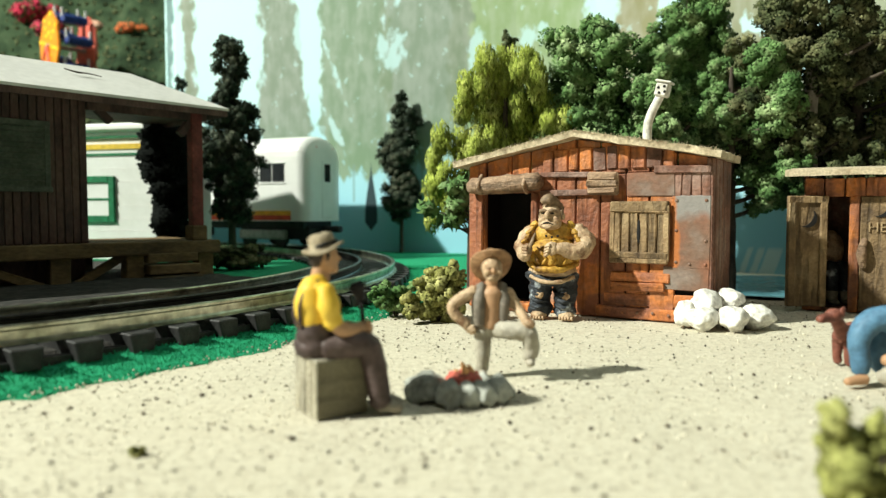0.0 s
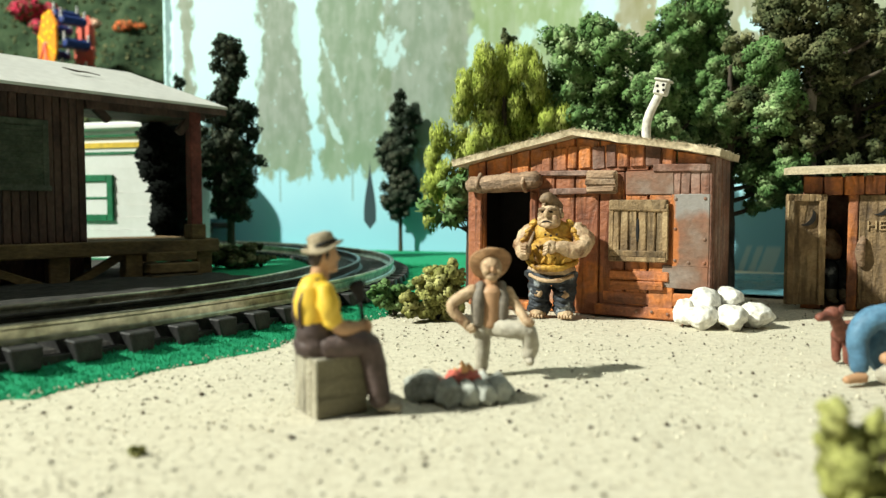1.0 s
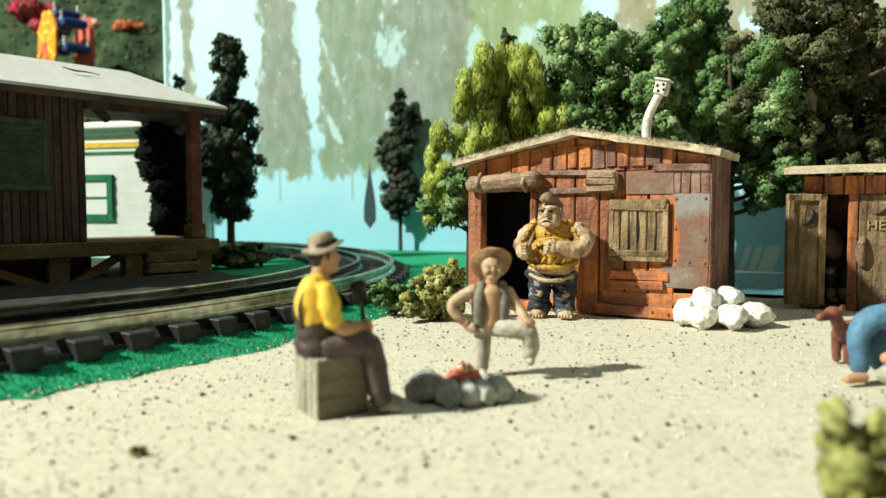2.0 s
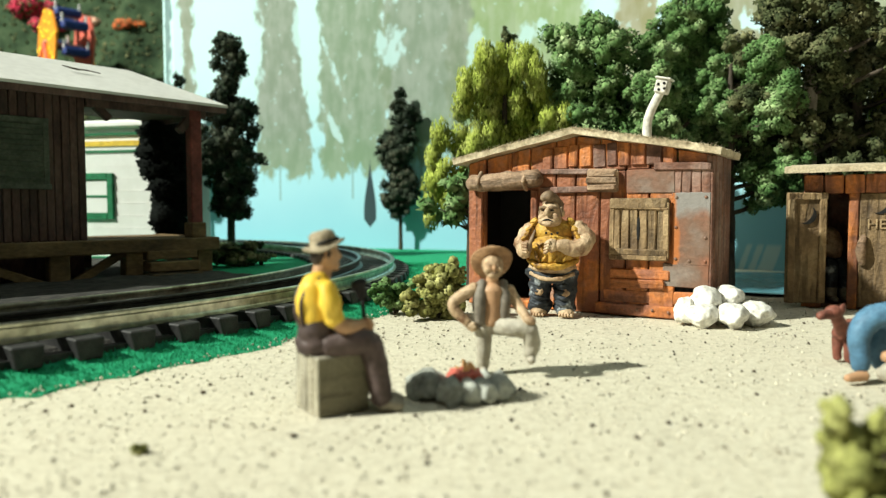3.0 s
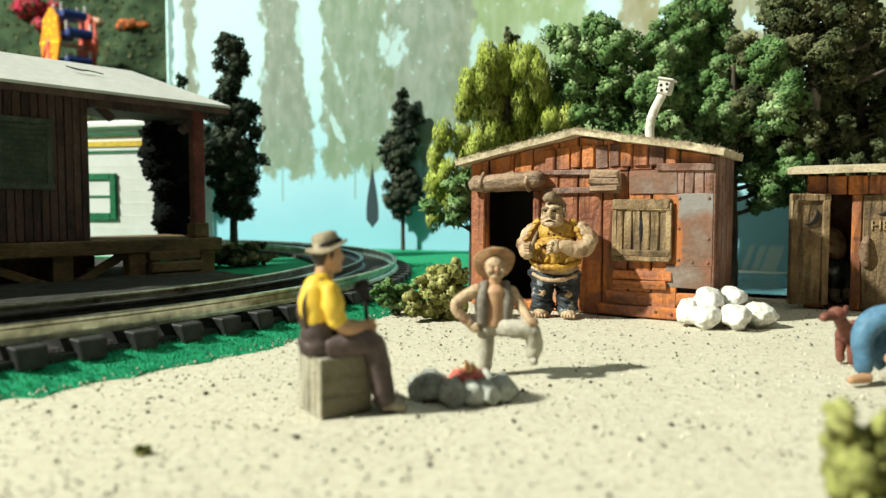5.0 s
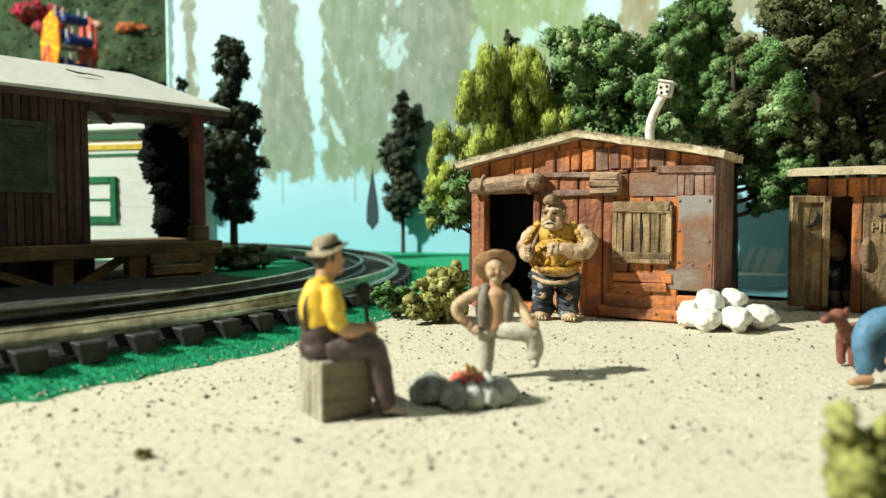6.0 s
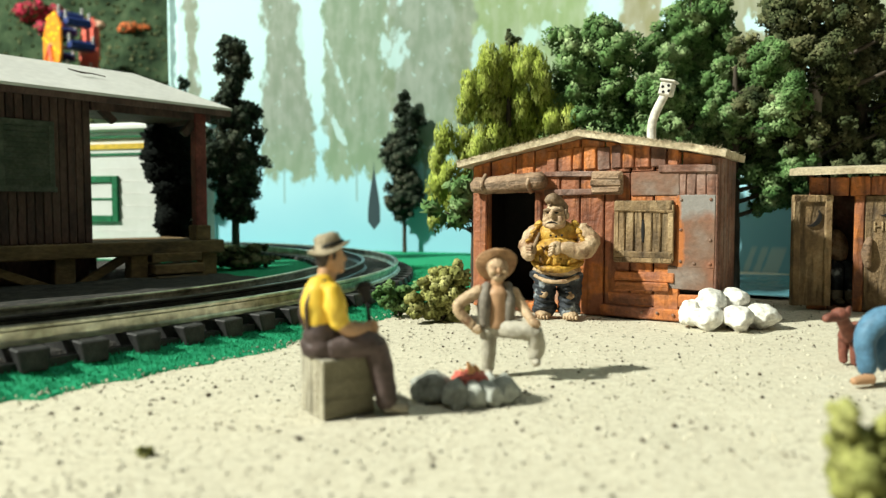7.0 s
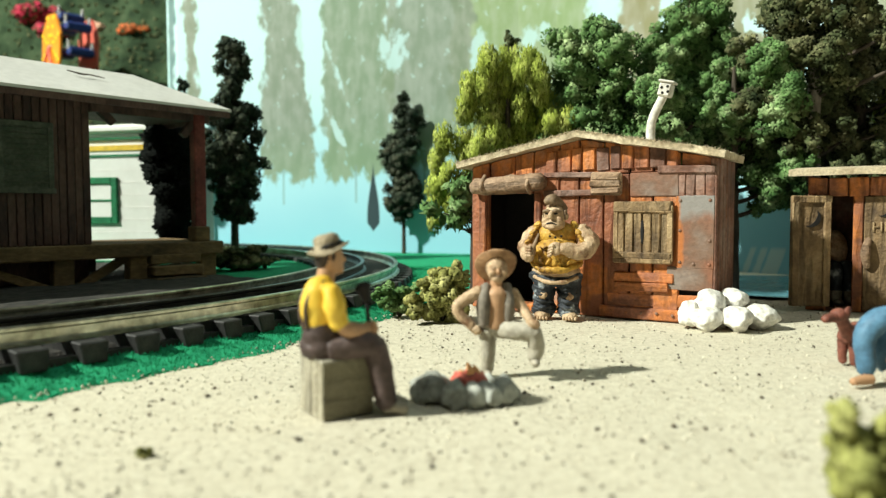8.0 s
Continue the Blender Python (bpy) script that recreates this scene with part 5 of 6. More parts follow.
def build_campfire():
    F = empty("campfire", .35, 12.35, 0, 0, "small campfire of orange flames ringed by grey stones", "campfire")
    k = 0
    for x, y, a, b, c in ((-.6, -.1, .44, .36, .3), (-.22, -.42, .34, .24, .24), (.12, -.5, .2, .18, .3), (.38, -.44, .22, .18, .28), (.62, -.2, .24, .22, .26),
                          (.7, .15, .2, .22, .26), (.4, .42, .25, .2, .2), (0, .5, .25, .2, .2), (-.45, .35, .3, .22, .2)):
        k += 1
        bm = blob(bmesh.new(), (0, 0, 0), (a * 1.15, b * 1.15, c), (0, 0, k * 37), 4, .3, 1.2, k)
        for v in bm.verts:
            for q in (Vector((.5, -.75, .3)), Vector((-.6, -.6, .4)), Vector((-.1, -.35, .9)), Vector((.7, .1, .6))):
                d = v.co.dot(q.normalized()) - (.66 + .07 * (k % 3)) * min(a, b, c)
                if d > 0:
                    v.co -= q.normalized() * d * .85
            v.co += Vector((x, y, c * .68))
        part("stone", bm, M["grey_stone"], F, smooth=True)
    rng = random.Random(3)
    for i in range(6):
        a = i * 1.05
        part("firewood", rod(bmesh.new(), (math.cos(a) * .32, math.sin(a) * .3, .2), (math.cos(a) * -.05, math.sin(a) * -.05, .44), .06, .04, 7), M["bark"], F)
    for i in range(4):
        a = i * 1.6
        r = .1 + .05 * rng.random()
        b = Vector((math.cos(a) * r, math.sin(a) * r, .34))
        hh = rng.uniform(.16, .34)
        part("flame", limb(bmesh.new(), [b, b + Vector((.03, 0, hh * .5)), b + Vector((-.02, 0, hh))], [.09, .07, .012], seg=8), M["flame"], F, smooth=True)
    part("ash_bed", blob(bmesh.new(), (.02, -.02, .3), (.34, .3, .2), (0, 0, 0), 3, .3, 3, 4), M["ember"], F, "red painted embers", smooth=True)


def figure(name, x, y, z, rz, label, mats):
    return bmesh.new(), dict(name=name, at=(x, y, z), rz=rz, label=label, mats=[M[k] for k in mats])


def finish(bm, g):
    for v in bm.verts:      # small carved unevenness
        v.co += Vector((1, 1, 1)) * .012 * noise.noise(v.co * 7)
    ob = part(g["name"], bm, g["mats"], smooth=True)
    ob.matrix_world = pose(g["at"][0] * U, g["at"][1] * U, g["at"][2] * U, 0, 0, g["rz"])
    tagged(ob, g["label"], "figurine")


def hat(bm, c, r, h, brim, mi, tilt=(0, 0, 0)):
    m = Matrix.Translation(c) @ Euler([radians(a) for a in tilt]).to_matrix().to_4x4()
    prof = [(brim * .98, -.02), (brim, .01), (brim * .8, .02), (r * 1.05, .03), (r, h * .5), (r * .92, h * .85), (r * .6, h), (r * .25, h * .93), (0.001, h * .9)]
    seg, rings = 24, []
    for rr, zz in prof:
        rings.append([bm.verts.new(m @ Vector((rr * math.cos(2 * math.pi * k / seg), rr * 1.08 * math.sin(2 * math.pi * k / seg), zz + (.05 * math.cos(4 * math.pi * k / seg) if rr > r * 1.2 else 0)))) for k in range(seg)])
    for a, b in zip(rings, rings[1:]):
        for k in range(seg):
            f = bm.faces.new((a[k], a[(k + 1) % seg], b[(k + 1) % seg], b[k]))
            f.material_index = mi
    f = bm.faces.new(rings[0][::-1])
    f.material_index = mi


def build_seated():
    # faces +x, sits at the origin of the seat
    bm, g = figure("figurine", -1.93, 11.45, .95, 6, "painted figurine in yellow shirt and brim hat sitting on crate",
                   ("skin", "yellow_cloth", "brown_cloth", "felt_hat", "hair", "shoe", "black"))
    blob(bm, (-.18, 0, .17), (.38, .38, .27), mi=2, amp=.12, seed=1)                    # seat
    for s in (-1, 1):
        limb(bm, [(-.02, s * .18, .14), (.36, s * .2, .22), (.68, s * .2, .18)], [.25, .24, .2], mi=2, amp=.16)           # thigh
        limb(bm, [(.68, s * .2, .18), (.80, s * .2, -.3), (.88, s * .2, -.72)], [.2, .19, .17], mi=2, amp=.16)          # shin
        limb(bm, [(.86, s * .2, -.7), (.88, s * .2, -.78)], [.19, .18], mi=2, amp=.1)                                    # turn-up
        limb(bm, [(.86, s * .2, -.84), (1.05, s * .2, -.85), (1.2, s * .21, -.87)], [.12, .11, .085], mi=5, amp=.15)     # shoe
    # torso and arms, turned so that the back shows
    first = len(bm.verts)
    limb(bm, [(-.14, 0, .12), (-.19, 0, .34), (-.23, 0, .58)], [.34, .31, .27], mi=2, amp=.14)      # bib trousers
    limb(bm, [(-.22, 0, .5), (-.24, 0, .85), (-.2, 0, 1.1), (-.14, 0, 1.26)], [.26, .3, .28, .17], mi=1, amp=.14, seg=18)     # shirt
    blob(bm, (-.18, 0, 1.12), (.21, .33, .16), mi=1, amp=.06)                                        # shoulders
    for s in (-1, 1):
        limb(bm, [(-.17, s * .26, 1.13), (-.15, s * .37, .88), (-.08, s * .38, .58)], [.15, .18, .165], mi=1, amp=.25, seed=s)     # sleeve
        limb(bm, [(-.48, s * .07, .5), (-.535, s * .1, .8), (-.44, s * .14, 1.1), (-.22, s * .15, 1.26)], [.04, .032, .032, .03], mi=2, seg=8)     # brace straps
    bm.verts.ensure_lookup_table()
    turn = Matrix.Rotation(radians(30), 4, "Z")
    for v in bm.verts[first:]:
        v.co = turn @ v.co
    limb(bm, [(.12, -.36, .62), (.3, -.34, .46), (.6, -.06, .44)], [.125, .115, .095], mi=0)          # forearms
    limb(bm, [(-.28, .28, .6), (-.1, .42, .42), (.5, .12, .44)], [.125, .11, .095], mi=0)
    blob(bm, (.62, -.02, .46), (.13, .12, .13), mi=0, amp=.25, seed=4)
    for k in range(4):
        limb(bm, [(.66, -.12, .54 - .05 * k), (.72, -.02, .54 - .05 * k)], [.032, .03], mi=0, seg=6)
    limb(bm, [(-.12, 0, 1.24), (-.08, 0, 1.46)], [.17, .15], mi=0)
    blob(bm, (-.02, 0, 1.60), (.21, .19, .27), mi=0)
    blob(bm, (.17, 0, 1.6), (.055, .04, .06), (0, 20, 0), mi=0)
    blob(bm, (.11, 0, 1.44), (.09, .1, .08), mi=0)
    blob(bm, (.15, 0, 1.51), (.035, .06, .02), mi=0)
    blob(bm, (-.02, -.19, 1.58), (.04, .03, .06), mi=0)                                              # ear
    blob(bm, (-.11, 0, 1.64), (.19, .2, .24), mi=4)
    limb(bm, [(.03, -.17, 1.68), (.02, -.18, 1.58)], [.04, .02], mi=4, seg=8)
    hat(bm, (-.05, 0, 1.76), .23, .27, .36, 3, (0, -15, 0))
    limb(bm, [(-.28, -.02, 1.76), (-.06, -.26, 1.83), (.17, 0, 1.90), (-.06, .26, 1.83), (-.28, .02, 1.76)], [.035] * 5, mi=6, seg=6)     # hat band
    rod(bm, (.62, -.02, .36), (.56, -.04, .95), .03, .04, 8, mi=6)
    limb(bm, [(.56, -.04, .9), (.54, -.04, 1.0), (.5, -.04, 1.14)], [.05, .09, .15], mi=6, seg=10)
    finish(bm, g)


def build_standing():
    # faces -y
    bm, g = figure("figurine", .95, 14.0, 0, 4, "painted figurine in straw hat and vest with one knee raised",
                   ("skin", "grey_cloth", "straw_hat", "brown_hair", "shoe", "skin_pale", "vest_cloth"))
    limb(bm, [(-.17, 0, .95), (-.16, -.02, .5), (-.17, 0, .14)], [.19, .155, .13], mi=1, amp=.2)
    blob(bm, (-.18, -.08, .08), (.1, .2, .09), mi=4)
    limb(bm, [(.1, 0, .98), (.36, -.3, .98), (.72, -.42, .95)], [.2, .19, .17], mi=1, amp=.2)
    limb(bm, [(.70, -.42, .98), (.77, -.38, .7), (.72, -.34, .44)], [.175, .16, .14], mi=1, amp=.2)
    blob(bm, (.73, -.42, .36), (.1, .18, .09), mi=4)
    blob(bm, (0, 0, 1.0), (.3, .22, .22), mi=1)
    limb(bm, [(0, 0, 1.0), (.02, 0, 1.35), (.02, 0, 1.72)], [.24, .25, .26], mi=0)
    blob(bm, (.02, 0, 1.66), (.36, .2, .2), mi=5)
    for s in (-1, 1):
        limb(bm, [(s * .2 + .02, -.02, 1.86), (s * .25, -.14, 1.5), (s * .24, -.14, 1.06)], [.1, .13, .1], mi=6, amp=.15)
        limb(bm, [(s * .2 + .02, .1, 1.8), (s * .22, .14, 1.4), (s * .2, .14, 1.0)], [.14, .16, .12], mi=6)
    limb(bm, [(-.32, 0, 1.74), (-.78, -.02, 1.42), (-.46, -.12, 1.02)], [.13, .12, .09], mi=5)
    blob(bm, (-.4, -.14, .98), (.11, .1, .1), mi=5, amp=.2)
    limb(bm, [(.34, 0, 1.72), (.52, -.1, 1.42), (.66, -.44, 1.18)], [.13, .11, .09], mi=5)
    blob(bm, (.7, -.48, 1.14), (.13, .1, .09), mi=5, amp=.2)
    limb(bm, [(.02, 0, 1.82), (.02, -.03, 2.0)], [.13, .12], mi=0)
    blob(bm, (.02, -.06, 2.18), (.21, .2, .25), mi=5)
    blob(bm, (.02, -.27, 2.16), (.05, .06, .06), mi=0)
    blob(bm, (.02, -.19, 2.02), (.12, .09, .09), mi=5)
    blob(bm, (.02, .03, 2.22), (.22, .2, .22), mi=3)
    for s in (-1, 1):
        blob(bm, (.02 + s * .08, -.24, 2.22), (.035, .02, .02), mi=3)
    hat(bm, (.02, .10, 2.27), .25, .25, .43, 2, (-50, 0, 0))
    for s in (-1, 1):      # cheeks and a broad grin
        blob(bm, (.02 + s * .11, -.2, 2.12), (.08, .07, .07), mi=5)
    limb(bm, [(-.09, -.235, 2.08), (.02, -.265, 2.055), (.13, -.235, 2.08)], [.014, .022, .014], mi=3, seg=6)
    finish(bm, g)


def build_giant():
    bm, g = figure("figurine", 3.41, 21.7, 0, -14, "stout painted figurine in torn gold shirt and jeans",
                   ("skin_pale", "gold_cloth", "denim_dark", "brown_hair", "black"))
    for s in (-1, 1):
        limb(bm, [(s * .34, 0, 1.4), (s * .38, -.03, .95), (s * .37, .0, .6), (s * .38, 0, .3)], [.44, .36, .33, .33], mi=2, amp=.35, seed=s)
        for k in range(4):      # folds of the trousers
            z = .42 + .2 * k
            limb(bm, [(s * .38 - .3, -.1, z + .05), (s * .38 - .05, -.36, z - .02), (s * .38 + .28, -.14, z + .04 * (-1) ** k)], [.05, .075, .05], mi=2, seg=7, amp=.3, seed=k)
        blob(bm, (s * .41 + .02, -.36, .78), (.13, .06, .12), mi=0, amp=.3, seed=s)               # bare knee in the torn cloth
        blob(bm, (s * .42, -.14, .15), (.24, .36, .17), (0, 0, s * 12), mi=0, amp=.15, seed=3)
        for k in range(5):
            blob(bm, (s * .44 - .18 + .09 * k, -.48 + .025 * abs(k - 2), .09), (.05, .075, .065), mi=0)
        limb(bm, [(s * .39, .0, .34), (s * .39, 0, .24)], [.35, .37], mi=2, amp=.35)
    blob(bm, (0, .02, 1.52), (.76, .62, .3), mi=0, amp=.05)
    limb(bm, [(-.66, -.28, 1.36), (-.3, -.6, 1.24), (0, -.66, 1.22), (.3, -.6, 1.24), (.66, -.28, 1.36)], [.06] * 5, mi=0, amp=.3)     # waistband fold
    blob(bm, (0, .0, 1.30), (.70, .58, .26), mi=2, amp=.15)
    blob(bm, (0, -.02, 2.02), (.78, .68, .66), mi=1, amp=.12, freq=3, seed=2, sub=4)
    limb(bm, [(-.72, -.2, 1.74), (-.4, -.56, 1.62), (0, -.70, 1.58), (.4, -.58, 1.64), (.74, -.2, 1.76)], [.08, .1, .11, .1, .08], mi=1, amp=.5)     # ragged hem
    limb(bm, [(-.78, -.1, 1.8), (-.5, -.52, 1.66), (-.1, -.72, 1.60), (.1, -.72, 1.66), (.5, -.56, 1.64), (.8, -.1, 1.8)], [.05, .06, .07, .05, .06, .05], mi=1, amp=.5, seed=4)     # turned-out lower edge
    for x0, z0, x1, z1 in ((-.45, 2.3, -.1, 1.9), (.35, 1.75, .5, 2.0), (-.3, 1.72, -.12, 1.95), (.1, 1.7, .16, 1.9), (-.5, 2.05, -.35, 1.75)):     # creases
        limb(bm, [(x0, -.60, z0), ((x0 + x1) / 2, -.70, (z0 + z1) / 2), (x1, -.66, z1)], [.03, .055, .03], mi=1, seg=7, amp=.3)
    blob(bm, (0, .05, 2.66), (.68, .5, .42), mi=1, amp=.12, seed=5)
    for s in (-1, 1):
        for k in range(5):      # torn sleeve ends
            blob(bm, (s * (.56 + .065 * k), -.12 - .07 * k + .04 * (k % 2), 2.98 - .13 * k), (.13, .11, .09), (0, s * 34, 0), mi=1, amp=.45, seed=k)
    # one forearm across the belly, the other raised with a short pointed stick
    limb(bm, [(.7, 0, 2.80), (.98, -.16, 2.42), (.78, -.52, 2.16), (.16, -.74, 2.28)], [.27, .31, .27, .17], mi=0, amp=.3, seed=8)
    blob(bm, (.04, -.80, 2.26), (.2, .14, .2), mi=0, amp=.25)
    limb(bm, [(-.68, 0, 2.76), (-.92, -.14, 2.3), (-.84, -.42, 1.98)], [.26, .27, .19], mi=0, amp=.3, seed=9)
    limb(bm, [(-.84, -.42, 1.98), (-.74, -.66, 2.16), (-.68, -.74, 2.3)], [.19, .17, .13], mi=0, amp=.2, seed=10)
    blob(bm, (-.72, -.7, 2.2), (.17, .14, .19), mi=0, amp=.25)
    rod(bm, (-.7, -.78, 2.1), (-.46, -.82, 2.72), .09, .03, 8, mi=3)
    for k in range(4):
        limb(bm, [(-.02 - .02 * k, -.92, 2.36 - .09 * k), (-.15 - .01 * k, -.88, 2.30 - .09 * k)], [.055, .05], mi=0, seg=8)
        limb(bm, [(-.84, -.8, 2.3 - .085 * k), (-.7, -.86, 2.29 - .085 * k)], [.05, .048], mi=0, seg=8)
    # head turned a little aside: heavy jaw, brow, drooping mouth, quiff
    first = len(bm.verts)
    blob(bm, (0, -.16, 3.22), (.34, .36, .4), mi=0, amp=.06)
    blob(bm, (0, -.28, 2.98), (.37, .31, .2), mi=0, amp=.1)
    for s in (-1, 1):
        blob(bm, (s * .2, -.42, 3.1), (.14, .12, .13), mi=0)                                          # cheek
        limb(bm, [(s * .03, -.53, 3.36), (s * .15, -.54, 3.40), (s * .29, -.42, 3.36)], [.05, .06, .035], mi=3, seg=8)     # brow
        blob(bm, (s * .13, -.49, 3.31), (.065, .03, .03), mi=4)
        blob(bm, (s * .35, -.14, 3.22), (.07, .1, .12), mi=0)
        limb(bm, [(s * .33, -.2, 3.4), (s * .34, -.2, 3.14)], [.07, .04], mi=3, seg=8)                 # sideburn
    limb(bm, [(0, -.5, 3.38), (0, -.6, 3.26), (0, -.58, 3.2)], [.05, .085, .08], mi=0, seg=10)
    limb(bm, [(-.19, -.53, 2.97), (0, -.59, 3.03), (.19, -.53, 2.97)], [.02, .028, .02], mi=4, seg=6)
    blob(bm, (0, -.55, 2.9), (.17, .09, .09), mi=0, amp=.1)
    blob(bm, (.02, .02, 3.46), (.34, .34, .22), mi=3, amp=.2)
    limb(bm, [(.16, -.1, 3.6), (-.04, -.34, 3.74), (-.2, -.44, 3.66)], [.14, .19, .1], mi=3, amp=.3)
    bm.verts.ensure_lookup_table()
    turn = Matrix.Rotation(radians(-14), 4, "Z")
    for v in bm.verts[first:]:
        v.co = turn @ v.co
    for k in range(3):
        blob(bm, (-.16 + .17 * k, -.56, 2.62 - .03 * (k % 2)), (.04, .02, .035), mi=4)
    finish(bm, g)


def build_others():
    bm, g = figure("figurine", 8.35, 13.4, 0, 0, "painted figurine in blue jeans kneeling on the sand", ("blue_cloth", "skin", "grey_cloth"))
    limb(bm, [(.55, 0, 1.22), (.05, 0, 1.26), (-.28, 0, .92), (-.26, -.05, .25)], [.3, .25, .21, .16], mi=0, amp=.12)
    limb(bm, [(.4, .3, .95), (.25, .3, .5), (.5, .3, .14)], [.26, .22, .17], mi=0, amp=.12)
    limb(bm, [(-.22, -.1, .12), (-.62, -.2, .08)], [.12, .07], mi=1)
    limb(bm, [(.9, -.3, 1.0), (.4, -.4, .72), (-.02, -.4, .52)], [.14, .12, .11], mi=1)
    blob(bm, (.95, 0, 1.25), (.6, .45, .4), mi=1, amp=.1)
    blob(bm, (.5, -.35, .22), (.6, .3, .26), mi=2, amp=.15)
    finish(bm, g)
    bm, g = figure("dog_figurine", 8.6, 14.9, -.22, 25, "reddish brown painted dog figurine on the sand", ("dog_brown",))
    blob(bm, (.5, .1, .85), (.6, .28, .3), mi=0)
    limb(bm, [(.1, 0, .85), (-.1, 0, 1.1), (-.22, 0, 1.28)], [.19, .14, .13])
    blob(bm, (-.3, 0, 1.36), (.2, .17, .15))
    limb(bm, [(-.38, 0, 1.32), (-.74, 0, 1.30)], [.12, .09])
    blob(bm, (-.2, -.12, 1.42), (.09, .05, .14), (0, 30, 0))
    for x, y in ((.08, -.12), (.1, .16), (.9, -.05), (.9, .25)):
        limb(bm, [(x, y, .75), (x - .03, y, .45), (x, y, .3)], [.13, .09, .09])
    finish(bm, g)
    bm, g = figure("figurine", 13.95, 24.75, .12, -8, "seated painted figurine in jeans inside the dark outhouse", ("denim_dark", "skin_pale", "shoe"))
    blob(bm, (0, .5, 1.9), (.45, .4, .7), mi=1)
    for s in (-1, 1):
        limb(bm, [(s * .2, .4, 1.2), (s * .22, -.3, 1.25), (s * .22, -.35, .5)], [.25, .24, .2], mi=0, amp=.1)
        limb(bm, [(s * .22, -.35, .55), (s * .22, -.4, .15)], [.19, .17], mi=2)
        blob(bm, (s * .22, -.58, .1), (.15, .3, .11), mi=2)
    box(bm, (0, .5, .6), (1.1, 1, 1.1), mi=0)
    finish(bm, g)


build_stones()
build_crate()
build_campfire()
build_seated()
build_standing()
build_giant()
build_others()


# ---- passenger car ----
CAR_L, CAR_W = 26.0, 4.7


def build_car():
    """Local x runs along the car, towards its trailing end at +x; origin at rail height."""
    T = empty("passenger_car", 0, 0, 0, label="white streamlined model passenger car with red and orange stripe", category="train car")
    hl, hw, z0, z1 = CAR_L / 2, CAR_W / 2, 1.75, 7.5
    bm = bmesh.new()
    prof = []
    for k in range(17):      # half hoop roof over straight sides
        a = math.pi * k / 16
        prof.append((hw * math.cos(a), 6.0 + (z1 - 6.0) * math.sin(a) ** .8))
    prof = [(hw, z0)] + prof + [(-hw, z0)]
    st = [(-hl, .93), (-hl + .5, 1)] + [(hl - .9 + .9 * math.sin(q), max(.45, math.cos(q) ** .5)) for q in [1.42 * i / 9 for i in range(10)]]
    rings = [[bm.verts.new((x, y * s, z0 + (z - z0) * (.6 + .4 * s if z > 6 else 1))) for y, z in prof] for x, s in st]
    for a, b in zip(rings, rings[1:]):
        for k in range(len(prof) - 1):
            bm.faces.new((a[k], b[k], b[k + 1], a[k + 1]))
    bm.faces.new(rings[0])
    bm.faces.new(rings[-1][::-1])
    bmesh.ops.recalc_face_normals(bm, faces=list(bm.faces))
    part("body", bm, M["car_white"], T, smooth=False)
    for k in range(14):
        for s in (-1, 1):
            x = hl - 2.3 - 1.35 * k
            if k == 1:
                x += .35
            w = part("window", box(bmesh.new(), (x, s * (hw + .0), 4.95), (.95, .08, 1.2), (0, 0, 0), .03), M["car_glass"], T)
            part("frame", box(bmesh.new(), (x, s * (hw + .01), 5.62), (1.2, .1, .12), (0, 0, 0), .03), M["car_white"], w)
            part("frame", box(bmesh.new(), (x, s * (hw + .01), 4.28), (1.2, .1, .12), (0, 0, 0), .03), M["car_white"], w)
    for z, h, m in ((1.98, .34, "car_red"), (2.3, .3, "car_orange")):
        for s in (-1, 1):
            part("stripe", box(bmesh.new(), (-.6, s * (hw + .01), z), (CAR_L - 1.5, .06, h)), M[m], T)
    end = part("end_door", box(bmesh.new(), (hl - .05, 0, 3.9), (.14, 1.3, 3.9), (0, 0, 0), .05), M["car_white"], T)
    part("pane", box(bmesh.new(), (hl + .03, 0, 5.0), (.06, .7, 1.2), (0, 0, 0), .02), M["car_glass"], end)
    for s in (-1, 1):
        part("end_window", box(bmesh.new(), (hl - .34, s * 1.72, 5.05), (.1, .55, 1.25), (0, 0, s * 32), .02), M["car_glass"], T)
        part("marker_light", blob(bmesh.new(), (hl - .25, s * 1.0, 6.7), (.12, .12, .12), sub=2), M["car_red"], T)
    part("underframe", box(bmesh.new(), (0, 0, 1.5), (CAR_L - 1.5, 3.6, .5), (0, 0, 0), .05), M["truck_black"], T)
    for x in (-hl + 4.0, hl - 4.0):
        tr = part("truck", box(bmesh.new(), (x + (.7 if x > 0 else -.7), 0, .95), (5.6, 3.0, .9), (0, 0, 0), .08), M["truck_black"], T)
        for s in (-1, 1):
            part("side_frame", box(bmesh.new(), (x, s * 1.75, .85), (3.9, .3, .65), (0, 0, 0), .1), M["truck_silver"], tr)
            for dx in (-1.3, 1.3):
                part("wheel", rod(bmesh.new(), (x + dx, s * 1.35, .52), (x + dx, s * 1.65, .52), .52, seg=20), M["truck_black"], tr)
    part("coupler", box(bmesh.new(), (hl + .4, 0, 1.2), (1.4, .5, .45), (0, 0, 0), .08), M["truck_black"], T)
    part("equipment_box", box(bmesh.new(), (0, 0, 1.0), (4.0, 3.4, .8), (0, 0, 0), .1), M["truck_black"], T)
    return T


CAR = build_car()


# ---- amusement wheel on the hill ----
WHEEL_R = 5.3


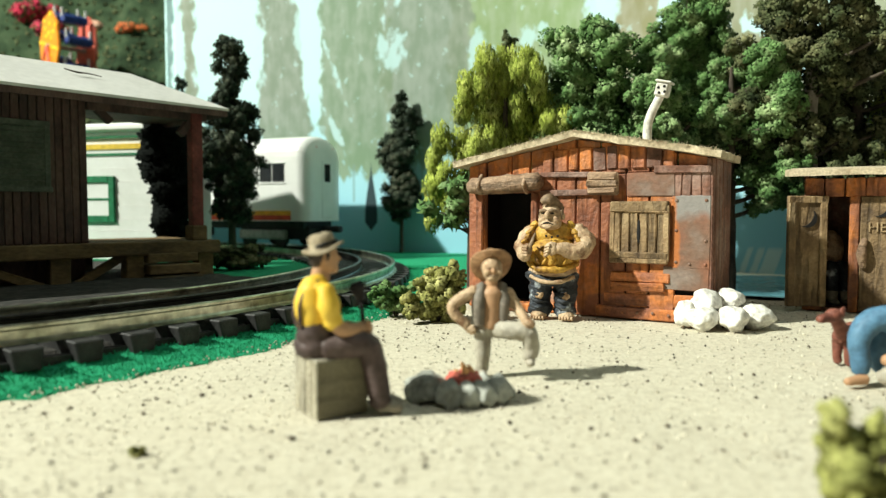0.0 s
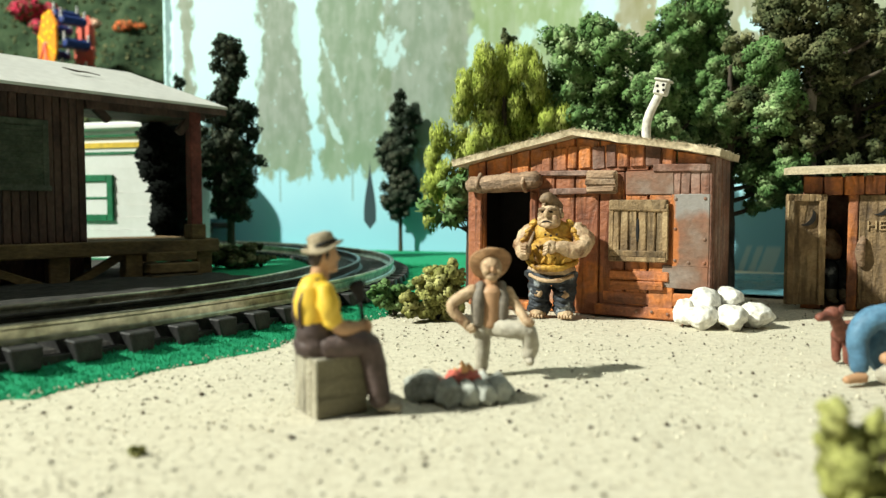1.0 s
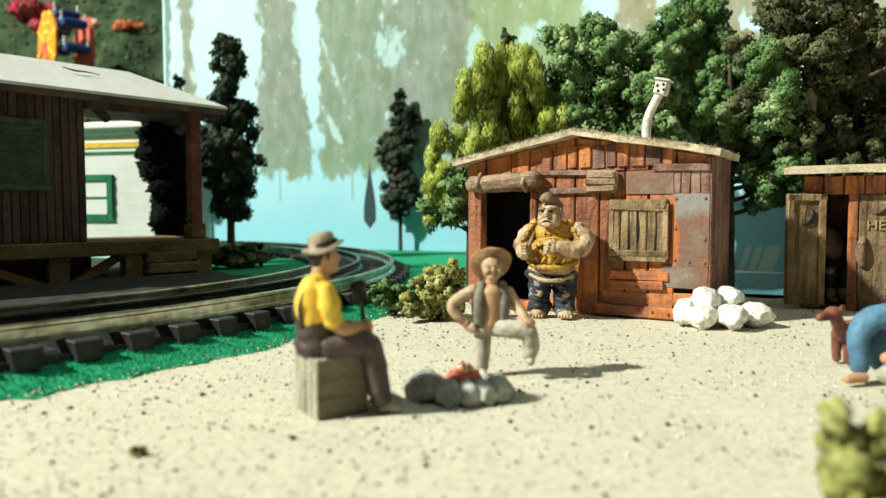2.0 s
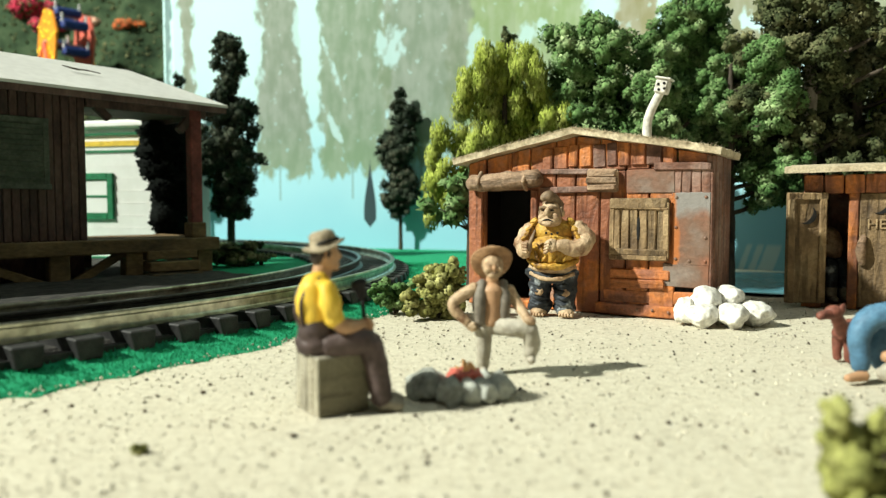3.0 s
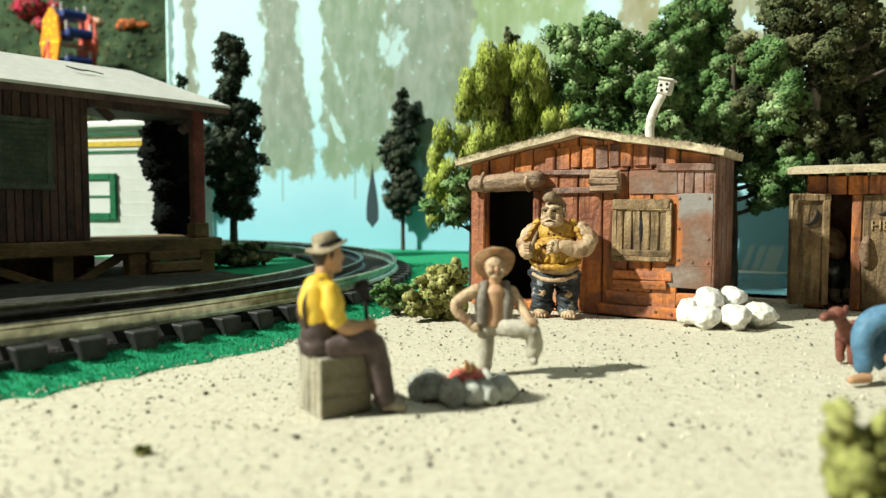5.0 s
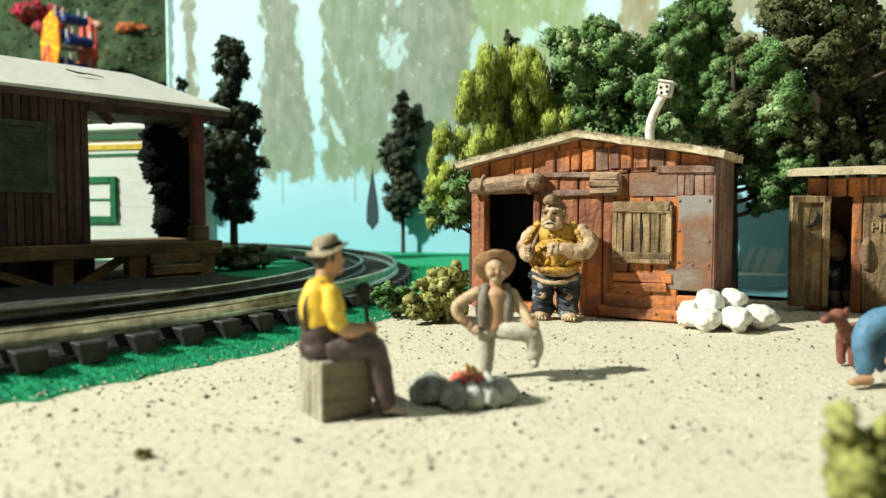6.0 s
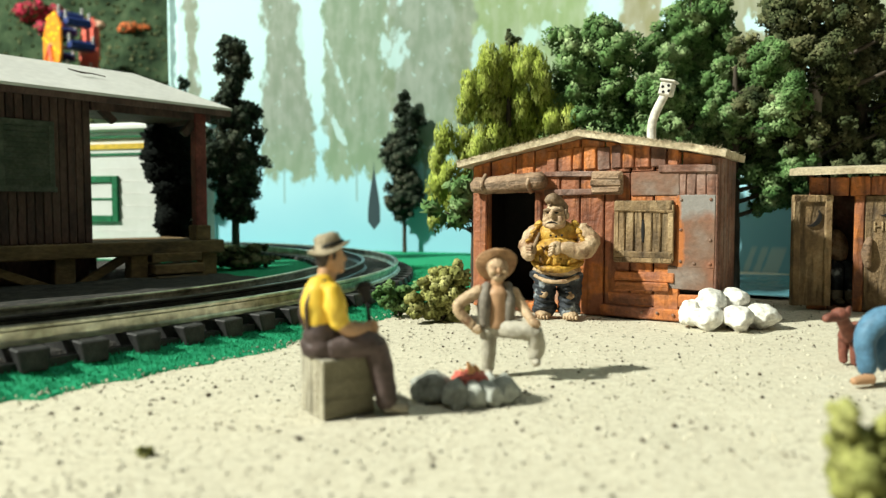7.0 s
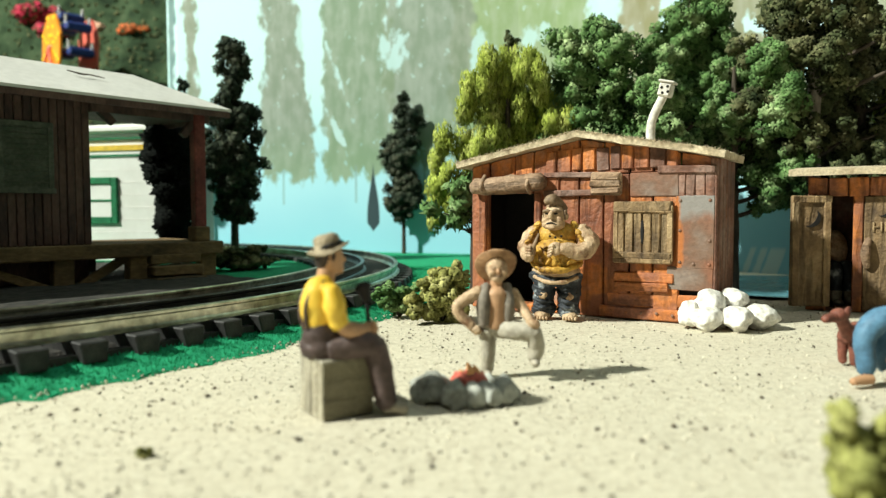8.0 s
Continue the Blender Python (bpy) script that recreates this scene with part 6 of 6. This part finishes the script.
def build_ride():
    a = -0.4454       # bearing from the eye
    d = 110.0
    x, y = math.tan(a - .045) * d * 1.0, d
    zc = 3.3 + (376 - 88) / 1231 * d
    base = hill_z(x, y) - .3
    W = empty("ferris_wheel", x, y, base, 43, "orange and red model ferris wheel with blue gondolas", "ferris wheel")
    zc -= base
    part("pedestal", box(bmesh.new(), (0, 0, max(.8, (zc - 7) / 2)), (7.5, 6, max(1.6, zc - 7)), (0, 0, 0), .2), M["ride_red"], W)
    for s in (-1, 1):
        for q in (-1, 1):
            part("strut", rod(bmesh.new(), (s * 3.5, q * 3.4, .6), (s * 3.1, 0, zc), .25, .2, 8), M["ride_red"], W)
    part("axle", rod(bmesh.new(), (-3.1, 0, zc), (3.1, 0, zc), .3, seg=12), M["truck_silver"], W)
    wh = new("wheel")
    wh.parent = W
    for s in (-1, 1):
        bm = bmesh.new()
        n = 8
        ring_o = [[bm.verts.new((s * 2.6 + o, -math.cos(2 * math.pi * (k + .5) / n) * WHEEL_R * 1.0, math.sin(2 * math.pi * (k + .5) / n) * WHEEL_R * 1.0)) for k in range(n)] for o in (-.16, .16)]
        bm.faces.new(ring_o[0])
        bm.faces.new(ring_o[1][::-1])
        for k in range(n):
            bm.faces.new((ring_o[0][k], ring_o[1][k], ring_o[1][(k + 1) % n], ring_o[0][(k + 1) % n]))
        bmesh.ops.recalc_face_normals(bm, faces=list(bm.faces))
        disc = part("side_disc", bm, M["ride_orange"] if s < 0 else M["ride_red"], wh)
        for k in range(n):
            a2 = 2 * math.pi * (k + .5) / n
            for rr in (.35, .62, .9):
                part("bulb", blob(bmesh.new(), (s * 2.82, -math.cos(a2) * WHEEL_R * rr, math.sin(a2) * WHEEL_R * rr), (.14, .3, .3), sub=1), M["ride_bulb"], disc)
    gondolas = []
    first = None
    for k in range(8):
        if first is None:
            bm = bmesh.new()
            box(bm, (0, 0, -.55), (3.6, 1.9, 1.1), (0, 0, 0), .2)
            box(bm, (0, .75, .1), (3.6, .25, .8), (0, 0, 0), .1)
            for sx in (-1.65, 1.65):
                box(bm, (sx, 0, .45), (.3, .3, 1.5), (0, 0, 0), .04, mi=1)
            ob = part("gondola", bm, [M["ride_blue"], M["car_white"]], wh, "blue gondola with white hangers")
            first = ob
        else:
            ob = new("gondola", first.data)
            ob.parent = wh
        gondolas.append(ob)
    return wh, gondolas, zc


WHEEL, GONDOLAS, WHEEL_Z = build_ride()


def build_hill_plants():
    rng = np.random.default_rng(44)
    spots = ((-73, 126.5, 4.0, "flower_red", "deep pink blossom clump on the hill"), (-72, 119, 2.2, "flower_pink", "pale blossom clump on the hill"),
             (-63.4, 126, 1.5, "flower_pink", "pale peach blossom clump on the hill"), (-55.2, 124.0, 1.7, "flower_orange", "orange blossom clump on the hill"),
             (-70, 125, 2.2, "flower_red", "pink blossom clump on the hill"))
    for i, (x, y, r, m, lab) in enumerate(spots):
        z = hill_z(x, y)
        B = empty("flower_bush", x, y, z, label=lab, category="flower bush")
        cl = [(rng.normal(0, r * .5), rng.normal(0, r * .4), r * rng.uniform(.1, .6), r * .45, r * .45, r * .35) for _ in range(9)]
        part("foliage", scatter("foliage", bits_in_clumps(rng, cl, 500, .4)[0], .35 * rng.uniform(.5, 1.3, 500), rng, "ico"), M["leaf_olive"], B)
        part("blossom", scatter("blossom", bits_in_clumps(rng, cl, 900)[0], .28 * rng.uniform(.5, 1.3, 900), rng, "ico"), M[m], B)
    at = []
    for _ in range(6000):
        x, y = rng.uniform(-95, -28), rng.uniform(70, 135)
        at.append((x, y, hill_z(x, y) + .15))
    me = scatter("hill_moss", np.array(at), rng.uniform(.12, .45, len(at)), rng, "ico", (1, 1, .6))
    tagged(part("hill_moss", me, M["leaf_olive"]), "dark moss and scrub over the hillside", "moss", kind="stuff")


build_hill_plants()


# ---- what moves ----
def motions():
    # the car follows the loop away from the viewer; angle of its trailing end, set to fit the camera's view
    r = R_OUT - GAUGE / 2
    c = r * math.cos(math.asin((CAR_L / 2 - 4.0) / r))      # both trucks stand on the rails
    half = math.atan2(CAR_L / 2, c)
    tail = [(0.0, 36.5), (0.1, 40.9), (0.2, 44.4), (0.3, 47.6), (0.4, 50.5), (0.5, 53.2), (0.6, 55.7)]
    tail += [(0.6 + .2 * k, 55.7 + 4.4 * k) for k in range(1, 38)]
    rows = []
    for t, deg in tail:
        # two degrees further round the loop, to fit the camera's view
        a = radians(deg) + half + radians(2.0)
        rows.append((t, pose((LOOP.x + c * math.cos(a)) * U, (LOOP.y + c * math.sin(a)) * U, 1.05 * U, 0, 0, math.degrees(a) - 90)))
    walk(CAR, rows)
    # wheel: an eighth of a turn in 1.2 s, the near side rising; gondolas stay level
    times = [k * .5 for k in range(17)]
    walk(WHEEL, [(t, pose(0, 0, WHEEL_Z * U, -t * 37.5 - 7, 0, 0)) for t in times])
    for k, ob in enumerate(GONDOLAS):
        a = 2 * math.pi * k / 8
        walk(ob, [(t, pose(0, -math.cos(a) * WHEEL_R * U * 1.0, math.sin(a) * WHEEL_R * U * 1.0, t * 37.5 + 7, 0, 0)) for t in times])


motions()
